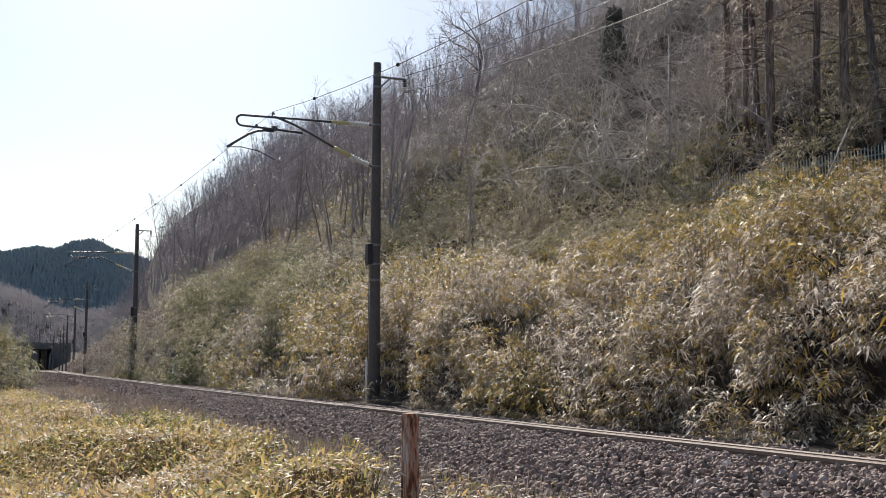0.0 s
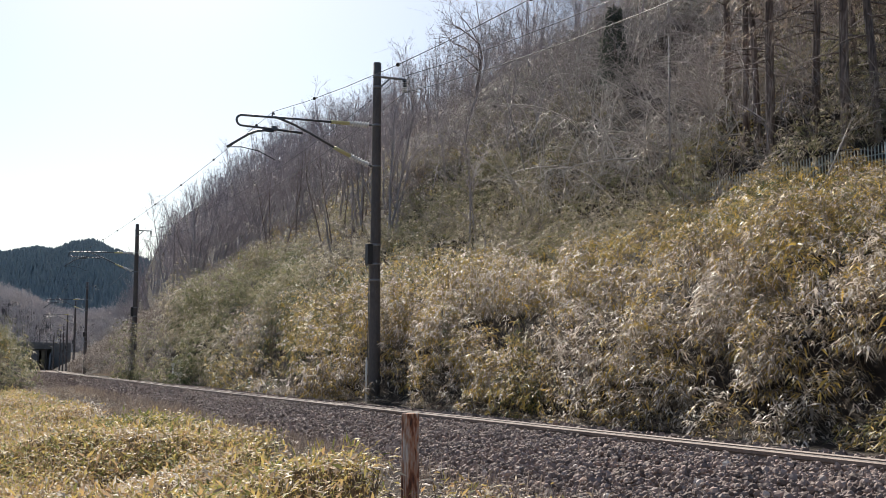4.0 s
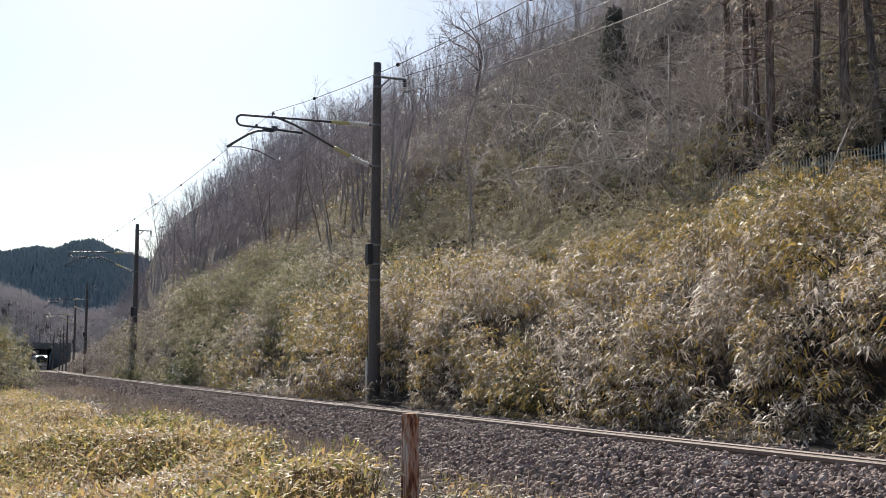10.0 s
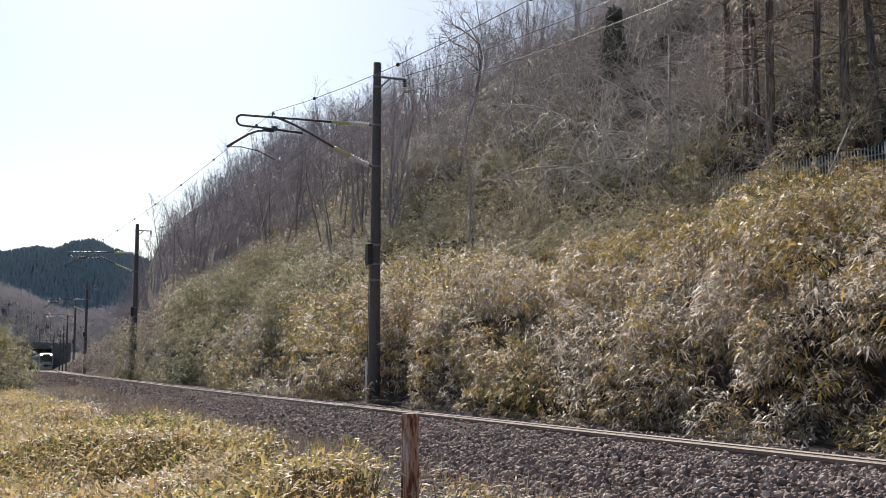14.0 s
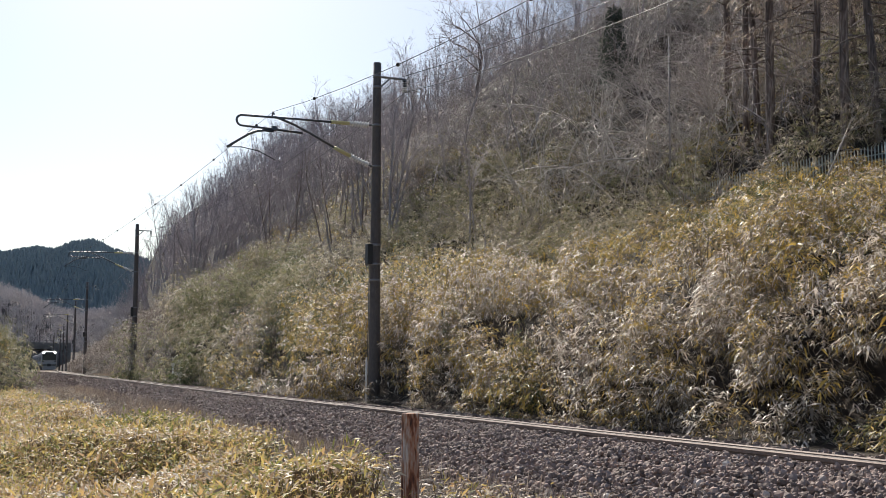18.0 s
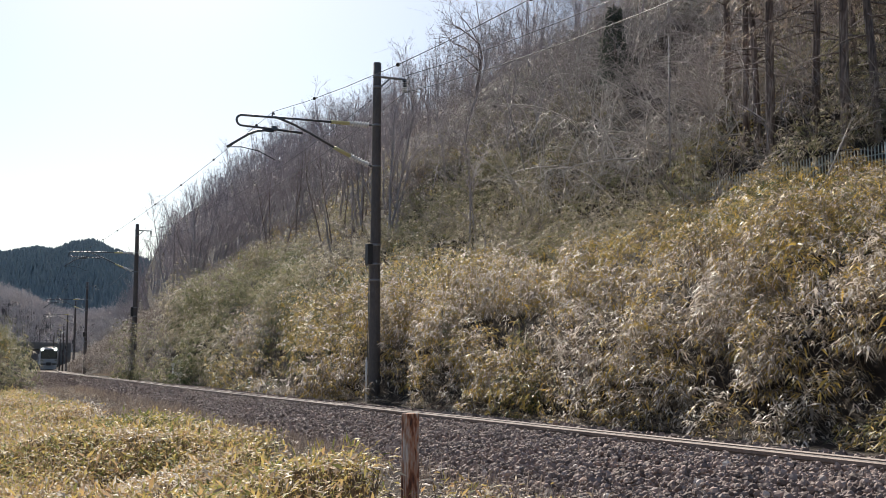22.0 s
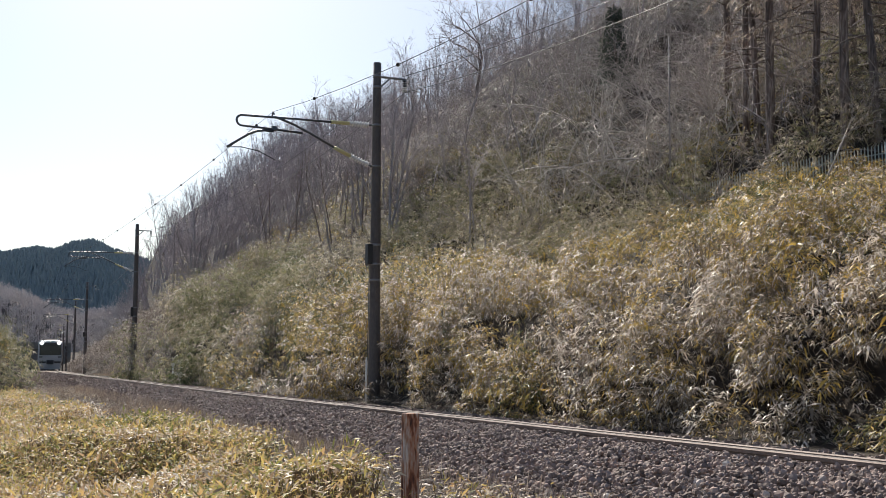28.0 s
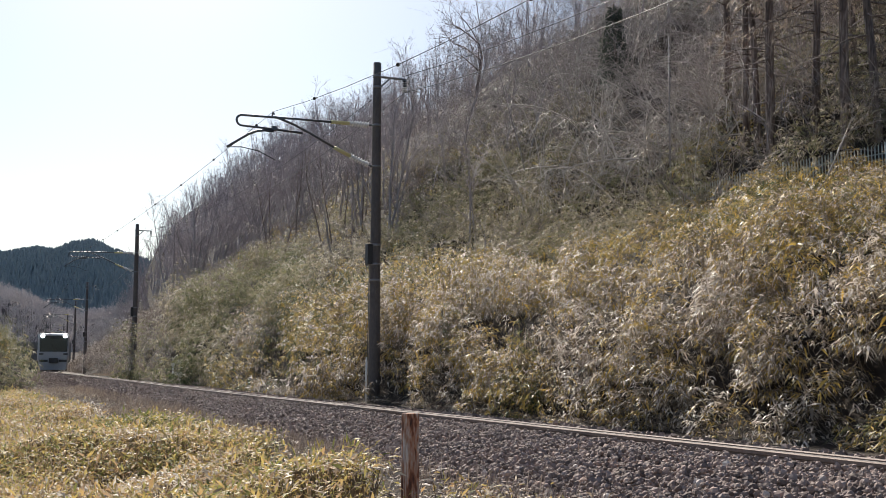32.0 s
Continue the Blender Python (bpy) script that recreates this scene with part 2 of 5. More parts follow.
S0 = float(np.interp(26.2, LINE[:, 1], LINE_S))
LINE_S -= S0


def cant(s, q):
    """How far the canted track lies under its nearer rail."""
    return -0.105 * np.clip(np.asarray(q) + 0.566, 0, 1.3) / 1.132 * (1 - ease(s, 40, 90))


def along(s, q=0.0, dz=0.0):
    """The place s metres along the track (0 beside the large pole), q metres to its right, dz over the rail's top."""
    s = np.asarray(s, float)
    c = np.stack([np.interp(s, LINE_S, LINE[:, k]) for k in range(3)], -1)
    dx, dy = np.interp(s, LINE_S, LINE_D[:, 0]), np.interp(s, LINE_S, LINE_D[:, 1])
    return c + np.stack([dy * q, -dx * q, np.zeros_like(dx) + dz], -1)


def heading(s):
    return math.degrees(math.atan2(-np.interp(s, LINE_S, LINE_D[:, 0]), np.interp(s, LINE_S, LINE_D[:, 1])))


def to_track(x, y):
    """s, q and the rail's height for places on the ground."""
    x, y = np.asarray(x, float).ravel(), np.asarray(y, float).ravel()
    s, q, z = np.empty(len(x)), np.empty(len(x)), np.empty(len(x))
    L, D, S = LINE[::2], LINE_D[::2], LINE_S[::2]
    for a in range(0, len(x), 4000):
        b = slice(a, a + 4000)
        dx, dy = x[b, None] - L[None, :, 0], y[b, None] - L[None, :, 1]
        i = np.argmin(dx * dx + dy * dy, axis=1)
        k = np.arange(len(i))
        s[b] = S[i] + dx[k, i] * D[i, 0] + dy[k, i] * D[i, 1]
        q[b] = dx[k, i] * D[i, 1] - dy[k, i] * D[i, 0]
        z[b] = L[i, 2]
    return s, q, z


def hills(x, y, scale, seed=0.0):
    """Smooth random swell between about -1 and 1."""
    x, y = np.asarray(x) / scale + seed, np.asarray(y) / scale - seed
    return (np.sin(x * 1.7 + 1.3 * np.sin(y * 1.1 + seed)) + np.sin(y * 1.9 + 1.7 * np.sin(x * 0.9 + 2 * seed)) + 0.6 * np.sin(x * 3.1 + y * 2.7 + seed)) / 2.6


def ease(x, a, b):
    t = np.clip((np.asarray(x, float) - a) / (b - a), 0, 1)
    return t * t * (3 - 2 * t)


def ground(x, y):
    """The height of the ground."""
    shape = np.shape(x)
    x, y = np.asarray(x, float).ravel(), np.asarray(y, float).ravel()
    s, q, zr = to_track(x, y)
    z = zr - 0.27
    # left of the line: a low verge, then flat fields, and a bank farther on
    left = -q
    z = z - 0.25 * ease(left, 3.2, 6.0) - 0.30 * ease(left, 6, 30)
    z = z + 1.7 * ease(left, 3.4, 4.5) * ease(s, 11, 17) * (1 - ease(left, 12, 30))
    z = z + 26 * ease(left, 22, 120) * ease(s, 150, 420)
    # right of the line: the cutting's side and the hill over it
    flank = (x + 8.5 + 0.262 * y) / 1.03
    open_ = ease(flank, -8, 14) * (1 - 0.8 * ease(s, 270, 390))
    near = 0.40 + 0.30 * ease(s, 2, 30)
    rise = near * np.clip(q - 2.9, 0, 10) + (0.88 + 0.56 * ease(s, 75, 150)) * np.clip(q - 12.9, 0, None)
    low = 4.2 * (1 - np.exp(-rise / 4.2)) + 0.12 * np.clip(q - 12, 0, 60)
    high = rise / (1 + (rise / (39 + 22 * ease(s, 130, 190))) ** 4) ** 0.25 + 1.0 * ease(q, 2.9, 4.6)
    z = z + np.where(q > 2.9, low * (1 - open_) + high * open_, 0)
    z = z - open_ * ease(q, 36, 50) * (2.3 * ease(s, 100, 170))
    z = z - open_ * ease(q, 27, 38) * 3.9 * ease(s, 18, 45)
    z = z + open_ * 6.0 * ease(q, 14, 34) * ease(s, 205, 270) * (1 - ease(s, 310, 390))
    z = z + 0.4 * hills(x, y, 2.3, 1) * ease(q, 3.3, 5) * (1 - ease(q, 9, 12)) * (1 - ease(s, 60, 90))
    z = z + np.where(q > 5, hills(x, y, 9) * 0.5 * ease(q, 5, 15) + hills(x, y, 40, 3) * 2.0 * ease(q, 20, 60), 0)
    return z.reshape(shape)


def place(s, q, lift=0.0):
    p = along(s, q)
    p = np.atleast_2d(p)
    p[:, 2] = ground(p[:, 0], p[:, 1]) + lift
    return p


# ---- ground, one sheet to the horizon ----
def uneven(stops):
    """Grid lines: (from, to, step) runs."""
    return np.unique(np.concatenate([np.arange(a, b, st) for a, b, st in stops]))


ga = uneven([(-3000, -300, 300), (-300, -20, 20), (-20, 50, 0.7), (50, 160, 1.5), (160, 450, 6), (450, 900, 30), (900, 4200, 300)])
gb = uneven([(-3000, -300, 300), (-300, -60, 20), (-60, -14, 4), (-14, 2, 0.7), (2, 14, 0.35), (14, 30, 0.7), (30, 110, 3), (110, 320, 15), (320, 3400, 300)])
A, B = np.meshgrid(ga, gb, indexing="ij")
gx, gy = 7.3 - 0.4066 * A + 0.9136 * B, 0.9136 * A + 0.4066 * B
gz = ground(gx, gy)
na, nb = A.shape
i, j = np.meshgrid(np.arange(na - 1), np.arange(nb - 1), indexing="ij")
gf = np.stack([i * nb + j, (i + 1) * nb + j, (i + 1) * nb + j + 1, i * nb + j + 1], -1).reshape(-1, 4)
gv = np.stack([gx, gy, gz], -1).reshape(-1, 3)
tagged(new("ground", mesh_np("ground", gv, gf[:, ::-1], M_SOIL, True)), "dark leaf-littered ground, shade in its colour, rising into a steep wooded hill", "ground", kind="structure")

# ---- the track ----
bed_s = np.arange(-90, 470, 2.0)
bed_q = np.array([-3.3, -2.3, -1.4, -0.7, 0.0, 0.7, 1.4, 2.1, 3.1])
bed_z = np.array([-0.33, -0.16, -0.085, -0.075, -0.095, -0.095, -0.10, -0.18, -0.33])
bv = np.stack([along(bed_s, q, z + cant(bed_s, q)) for q, z in zip(bed_q, bed_z)], 1).reshape(-1, 3)
k = len(bed_q)
i, j = np.meshgrid(np.arange(len(bed_s) - 1), np.arange(k - 1), indexing="ij")
bf = np.stack([i * k + j, i * k + j + 1, (i + 1) * k + j + 1, (i + 1) * k + j], -1).reshape(-1, 4)
tagged(new("ballast_bed", mesh_np("ballast_bed", bv, bf, M_BALLAST, True)), "grey-brown crushed stone ballast bed under the rails", "ballast", kind="structure")


def sweep(profile, s, q, dz=0.0):
    """A closed profile of (side, up) pairs drawn along the track."""
    rings = np.stack([along(s, q + a, dz + b + cant(s, q + a)) for a, b in profile], 1)
    n, k = rings.shape[:2]
    i, j = np.meshgrid(np.arange(n - 1), np.arange(k), indexing="ij")
    f = np.stack([i * k + j, i * k + (j + 1) % k, (i + 1) * k + (j + 1) % k, (i + 1) * k + j], -1).reshape(-1, 4)
    return rings.reshape(-1, 3), f


track = tagged(new("railway_track"), "single narrow-gauge track with rusty rails bedded in ballast", "railway track", kind="structure")
RAIL = [(-0.0635, -0.153), (-0.0635, -0.142), (-0.012, -0.125), (-0.0075, -0.05), (-0.031, -0.040), (-0.0325, -0.012), (-0.024, -0.003),
        (0.024, -0.003), (0.0325, -0.012), (0.031, -0.040), (0.0075, -0.05), (0.012, -0.125), (0.0635, -0.142), (0.0635, -0.153)]
HEAD = [(-0.024, -0.003), (-0.022, 0.0), (0.022, 0.0), (0.024, -0.003)]
rail_s = np.concatenate([np.arange(-60, 130, 1.5), np.arange(130, 450, 4)])
for q in (-0.566, 0.566):
    rail = part("rail", Pile().add(sweep(RAIL, rail_s, q)).mesh("rail", M_RAIL, False), track, "rust-brown steel rail")
    part("rail_head", Pile().add(sweep(HEAD, rail_s, q)).mesh("rail_head", M_RAILTOP, False), rail, "worn bright running surface")
bm = bmesh.new()
add_box(bm, (-1.0, -0.11, -0.30), (1.0, 0.11, -0.155), 0.02)
sleeper_mesh = bm_mesh("sleeper", bm, M_SLEEPER)
for s in np.arange(-28, 120, 0.62):
    p = along(s)
    part("sleeper", sleeper_mesh, track, at=pose(p[0], p[1], p[2] + cant(s, 0.0), 0, 3.7 * (1 - float(ease(s, 40, 90))), heading(s)))
bm = bmesh.new()
add_box(bm, (-0.004, -0.016, -0.085), (0.004, 0.016, -0.05), 0.002)
p = along(-17.6, -0.566 - 0.013)
part("rail_mark", bm_mesh("rail_mark", bm, plain("white_paint", (0.75, 0.75, 0.72))), track, "small white paint mark on the rail web", at=pose(p[0], p[1], p[2], 0, 0, heading(-17.6)))

# ---- loose stones of the ballast ----
rng = np.random.default_rng(5)
CUBE_V = np.array([(x, y, z) for x in (-1, 1) for y in (-1, 1) for z in (-1, 1)], float)
CUBE_F = np.array([(0, 1, 3, 2), (4, 6, 7, 5), (0, 4, 5, 1), (2, 3, 7, 6), (0, 2, 6, 4), (1, 5, 7, 3)])


def turn_np(rng, n):
    """Random rotation matrices."""
    q = rng.normal(size=(n, 4))
    q /= np.linalg.norm(q, axis=1)[:, None]
    w, x, y, z = q.T
    return np.stack([1 - 2 * (y * y + z * z), 2 * (x * y - z * w), 2 * (x * z + y * w), 2 * (x * y + z * w), 1 - 2 * (x * x + z * z), 2 * (y * z - x * w),
                     2 * (x * z - y * w), 2 * (y * z + x * w), 1 - 2 * (x * x + y * y)], -1).reshape(n, 3, 3)


bm = bmesh.new()
bmesh.ops.create_icosphere(bm, subdivisions=1, radius=1.35)
ICO = (np.array([v.co[:] for v in bm.verts]), np.array([[v.index for v in fc.verts] for fc in bm.faces]))
bm.free()


def stones(name, s0, s1, q0, q1, per_m2, size, shape=(CUBE_V, CUBE_F)):
    n = int((s1 - s0) * (q1 - q0) * per_m2)
    s, q = rng.uniform(s0, s1, n), rng.uniform(q0, q1, n)
    keep = (np.abs(np.abs(q) - 0.566) > 0.085)
    s, q = s[keep], q[keep]
    n = len(s)
    p = along(s, q)
    r = size * rng.uniform(0.55, 1.25, n)
    p[:, 2] += np.interp(q, bed_q, bed_z) + cant(s, q) + r * rng.uniform(-0.1, 0.75, n) + 0.015 * hills(p[:, 0], p[:, 1], 0.4)
    nv, nf = len(shape[0]), shape[1].shape[1]
    v = shape[0][None] * rng.uniform(0.62, 1.1, (n, nv, 3)) * (r[:, None] * rng.uniform(0.55, 1.1, (n, 3)) * 0.62)[:, None, :]
    v = np.einsum("nij,nkj->nki", turn_np(rng, n), v) + p[:, None, :]
    f = shape[1][None] + (np.arange(n) * nv)[:, None, None]
    tagged(new(name, mesh_np(name, v.reshape(-1, 3), f.reshape(-1, nf), M_STONE)), "angular grey-brown ballast stones beside the rails", "ballast stones", kind="stuff")


stones("ballast_stones", -23.5, -9, -4.2, -3.3, 260, 0.04)
stones("ballast_stones", -23.5, -13, -3.4, -0.4, 760, 0.036, ICO)
stones("ballast_stones", -13, 2, -3.4, -0.4, 540, 0.038, ICO)
stones("ballast_stones", 2, 18, -3.4, -0.4, 330, 0.042)
stones("ballast_stones", 18, 60, -3.0, -0.4, 150, 0.048)
stones("ballast_stones", -22, 16, 0.5, 2.7, 90, 0.05)


# single stones of the near ballast shoulder
bed = bpy.data.objects["ballast_bed"]
STONE_MESHES = []
for k in range(10):
    sv = ICO[0] * rng.uniform(0.7, 1.08, (len(ICO[0]), 1)) * rng.uniform(0.6, 1.05, 3) * 0.028
    STONE_MESHES.append(mesh_np("ballast_stone", sv, ICO[1], M_LOOSESTONE))
for k in range(300):
    s, q = rng.uniform(-20.8, -16.8), rng.uniform(-3.1, -0.75)
    p = along(s, q)
    z = p[2] + float(np.interp(q, bed_q, bed_z)) + float(cant(s, q)) + rng.uniform(0.012, 0.04)
    ob = part("ballast_stone", STONE_MESHES[k % 10], bed)
    ob.matrix_basis = pose(p[0], p[1], z, *rng.uniform(0, 360, 3)) @ Matrix.Scale(rng.uniform(0.75, 1.35), 4)


# ---- bamboo grass ----
def unit(v):
    return v / (np.linalg.norm(v, axis=-1, keepdims=True) + 1e-9)


def leaves_np(c, way, length, width, droop, rng):
    """Lance-shaped folded leaves: n points, directions, lengths."""
    n = len(c)
    side = unit(np.cross(way, np.array([0, 0, 1.0])) + rng.normal(0, 0.35, (n, 3)))
    mid = c + way * (length * 0.42)[:, None]
    tip = c + way * length[:, None]
    tip[:, 2] -= droop * length
    mid[:, 2] -= droop * length * 0.12
    w = (width * 0.5)[:, None]
    v = np.stack([c, mid - side * w, mid + side * w, tip], 1).reshape(-1, 3)
    f = (np.array([(0, 1, 2), (2, 1, 3)])[None] + (np.arange(n) * 4)[:, None, None]).reshape(-1, 3)
    return v, f


def sasa(name, s, q, height, leaf, K, J, tint, label, seed, lean=0.35, up=0.15, stems=True, base=None, mat=None, broad=1.0):
    """Stems with whorls of leaves; s, q arrays, height and tint arrays."""
    rng = np.random.default_rng(seed)
    p = place(s, q) if base is None else base
    n = len(p)
    away = along(s, q - 1.0)[:, :2] - along(s, q)[:, :2]
    d = np.zeros((n, 3))
    d[:, :2] = away * lean * rng.uniform(0.2, 1.4, n)[:, None] + rng.normal(0, 0.22, (n, 2))
    d[:, 2] = 1
    d = unit(d)
    frac = np.linspace(0.42, 1.0, K)[None] + rng.uniform(-0.1, 0.05, (n, K))
    c = p[:, None] + d[:, None] * (height[:, None] * frac)[..., None]
    c[..., :2] += away[:, None] * (0.25 * lean * height[:, None] * frac**2)[..., None]
    c = np.repeat(c.reshape(-1, 3), J, 0)
    m = len(c)
    az, el = rng.uniform(0, 2 * math.pi, m), rng.normal(up, 0.5, m)
    way = np.stack([np.cos(az) * np.cos(el), np.sin(az) * np.cos(el), np.sin(el)], -1)
    ln = leaf * rng.uniform(0.55, 1.25, m)
    c = c + way * (rng.uniform(0, 0.12, m))[:, None]
    v, f = leaves_np(c, way, ln, ln * broad * rng.uniform(0.14, 0.22, m), rng.uniform(0.1, 0.6, m), rng)
    me = mesh_np(name, v, f, mat or M_SASA)
    set_tint(me, np.repeat(np.repeat(tint, K * J), 4) + np.repeat(rng.normal(0, 0.06, m), 4))
    ob = tagged(new(name, me), label, "bamboo grass", kind="stuff")
    if stems:
        top = p + d * height[:, None]
        top[:, :2] += away * (0.25 * lean * height)[:, None]
        side = unit(np.cross(d, np.array([1.0, 0, 0])))
        other = np.cross(d, side)
        tri = [side, -0.5 * side + 0.87 * other, -0.5 * side - 0.87 * other]
        r = 0.006
        sv = np.stack([p + t * r for t in tri] + [top + t * r * 0.5 for t in tri], 1).reshape(-1, 3)
        sf = (np.array([(0, 1, 4, 3), (1, 2, 5, 4), (2, 0, 3, 5)])[None] + (np.arange(n) * 6)[:, None, None]).reshape(-1, 4)
        st = new("stems", mesh_np("stems", sv, sf, M_STEM))
        st.parent = ob
    return ob


def scatter(s0, s1, q0, q1, per_m2, seed):
    rng = np.random.default_rng(seed)
    n = int((s1 - s0) * (q1 - q0) * per_m2)
    return rng.uniform(s0, s1, n), rng.uniform(q0, q1, n)


def spread(s0, s1, q0, q1, per_m2, seed):
    """Like scatter, but evenly spaced with some disorder."""
    rng = np.random.default_rng(seed)
    step = 1 / math.sqrt(per_m2)
    S, Q = np.meshgrid(np.arange(s0, s1, step), np.arange(q0, q1, step), indexing="ij")
    return S.ravel() + rng.uniform(-0.55, 0.55, S.size) * step, Q.ravel() + rng.uniform(-0.55, 0.55, S.size) * step


def slope_tint(s, q):
    """Green patches among dry brown and bleached growth, greener far along, with a yellow belt across the middle."""
    p = along(s, q)
    green = ease(hills(p[:, 0], p[:, 1], 1.4, 11) + 0.35 * hills(p[:, 0], p[:, 1], 0.5, 5) + 0.75 * ease(s, 1, 9) + 0.75 * ease(q, 8, 10) * (1 - ease(s, -4, 0)), 0.42, 0.62)
    t = 0.16 + 0.04 * (1 - ease(q, 4, 6.5)) * (1 - ease(s, -6, 8)) - (0.56 - 0.2 * ease(s, 13, 15)) * green
    belt = np.exp(-((s - 1.0) / 5.5) ** 2 - ((q - 8.0) / 2.2) ** 2)
    t = t + (-0.12 - t) * np.clip(1.4 * belt, 0, 1)
    return t + 0.07 * hills(p[:, 0], p[:, 1], 1.6, 2) + 0.05 * hills(p[:, 0], p[:, 1], 0.6, 5)


def mound(s, q, lo, hi, seed=1.0):
    p = along(s, q)
    b = 0.5 + 0.55 * hills(p[:, 0], p[:, 1], 1.9, seed) + 0.3 * hills(p[:, 0], p[:, 1], 0.7, seed + 4)
    return lo + (hi - lo) * np.clip(b, 0, 1)


def clumps(name, s, q, radius, height, count, leaf, tint, label, seed, category="bamboo grass", mat=None, hang=0.28):
    """Rounded bushes of bamboo grass: leaves in a loose shell over each, hanging outwards."""
    rng = np.random.default_rng(seed)
    p = place(s, q)
    M = len(p)
    away = along(s, q - 1.0) - along(s, q)
    w = np.repeat(np.arange(M), (count / 6 * radius * (0.6 + height)).astype(int))
    n = len(w)
    u = unit(rng.normal(size=(n, 3)) + np.array([0, 0, 0.25]))
    u[:, 2] = np.abs(u[:, 2]) * 1.0 - 0.12 * (u[:, 2] < 0)
    lump = 1 + 0.22 * np.sin(5 * u[:, 0] + w) * np.sin(4.3 * u[:, 1] + 2 * w) + 0.12 * np.sin(11 * u[:, 2] + 9 * u[:, 0] + 3 * w)
    rad = (1 - 0.5 * rng.random(n) ** 2.2) * lump
    c = p[w] + u * np.stack([radius[w], radius[w], height[w]], -1) * rad[:, None]
    c[:, :2] += away[w][:, :2] * ((0.3 + 0.25 * (q[w] < 4.2)) * height[w])[:, None]
    group = hills(c[:, 0] - c[:, 2], c[:, 1] + c[:, 2], 0.4, 1)
    shade = tint[w] + rng.exponential(0.15, n) - 0.16 + 0.12 * group + 0.10 * (0.75 - rad)
    big = np.exp(rng.normal(-0.05, 0.25, n))
    # six leaves hang from each tip
    k = np.repeat(np.arange(n), 6)
    m = len(k)
    az = rng.uniform(0, 2 * math.pi, m)
    way = unit(u[k] * 0.35 + np.stack([np.cos(az), np.sin(az), rng.normal(-hang, 0.35, m)], -1) * 0.8 + 0.15 * away[w][k])
    ln = leaf * big[k] * rng.uniform(0.6, 1.2, m)
    v, f = leaves_np(c[k] + rng.normal(0, 0.02, (m, 3)), way, ln, ln * rng.uniform(0.16, 0.26, m), rng.uniform(0.1, 0.65, m), rng)
    me = mesh_np(name, v, f, mat or M_SASA)
    set_tint(me, np.repeat(shade[k] + rng.normal(0, 0.05, m), 4))
    return tagged(new(name, me), label, category, kind="stuff")


def edge(s, q):
    """Where the bamboo grass gives way to brush up the slope."""
    p = along(s, q)
    return np.minimum(9.0 + 3.6 * (1 - ease(s, -7, 3)) + 1.6 * hills(p[:, 0], p[:, 1], 2.4, 7), 12.8)


def clear_of_pole(s, q, r, h):
    """Keeps the growth off the foot of the large pole."""
    ok = ~((s > -1.9) & (s < 0.5) & (q - 0.65 * r - 0.35 * h < 2.35))
    return s[ok], q[ok], r[ok], h[ok]


def domes(name, s, q, radius, height, per_m2, leaf, tint, label, seed, mat=None, hang=0.45):
    """Closed mounds of bamboo grass: a thick coat of hanging leaves over each, bulging out from the slope."""
    rng = np.random.default_rng(seed)
    p = place(s, q)
    away = along(s, q - 1.0) - along(s, q)
    w = np.repeat(np.arange(len(p)), (per_m2 * radius * (radius + height) * 3.0).astype(int))
    n = len(w)
    u = unit(rng.normal(size=(n, 3)) + 0.45 * away[w] + np.array([0, 0, 0.5]))
    u[:, 2] = np.where(u[:, 2] < 0, -0.25 * u[:, 2] - 0.1, u[:, 2])
    lump = 1 + 0.16 * np.sin(4 * u[:, 0] + 1.7 * w) * np.sin(4.3 * u[:, 1] + 2 * w) + 0.14 * np.sin(9 * u[:, 2] + 8 * u[:, 0] + 3 * w) * np.sin(7 * u[:, 1] + w)
    rad = (1 - 0.42 * rng.random(n) ** 2.0) * lump
    c = p[w] + u * np.stack([radius[w], radius[w], height[w]], -1) * rad[:, None]
    c[:, :2] += away[w][:, :2] * (0.28 * height[w] * np.clip(u[:, 2], 0, 1))[:, None]
    group = hills(c[:, 0] - c[:, 2], c[:, 1] + c[:, 2], 0.33, 1)
    shade = tint[w] + rng.exponential(0.19, n) - 0.19 + 0.14 * group + 0.06 * (u[:, 2] - 0.5)
    bleached = rng.random(n) < 0.16 * (1 - 0.8 * ((tint[w] > -0.25) & (tint[w] < 0.0))) * (1 - 0.75 * ease(s[w], 4, 16)) * (1 + 0.6 * group)
    shade = np.where(bleached, 0.40 + 0.1 * rng.random(n), shade)
    big = np.exp(rng.normal(-0.03, 0.25, n))
    k = np.repeat(np.arange(n), 6)
    m = len(k)
    az = rng.uniform(0, 2 * math.pi, m)
    way = unit(u[k] * 0.45 + np.stack([np.cos(az), np.sin(az), rng.normal(-hang, 0.35, m)], -1) * 0.75)
    ln = leaf * big[k] * rng.uniform(0.6, 1.25, m)
    v, f = leaves_np(c[k] + rng.normal(0, 0.025, (m, 3)), way, ln, ln * rng.uniform(0.15, 0.25, m), rng.uniform(0.1, 0.65, m), rng)
    me = mesh_np(name, v, f, mat or M_SASA)
    set_tint(me, np.repeat(shade[k] + rng.normal(0, 0.07, m), 4))
    return tagged(new(name, me), label, "bamboo grass", kind="stuff")


SASA_LABEL = "dense bamboo grass with yellow-green and dry straw leaves"
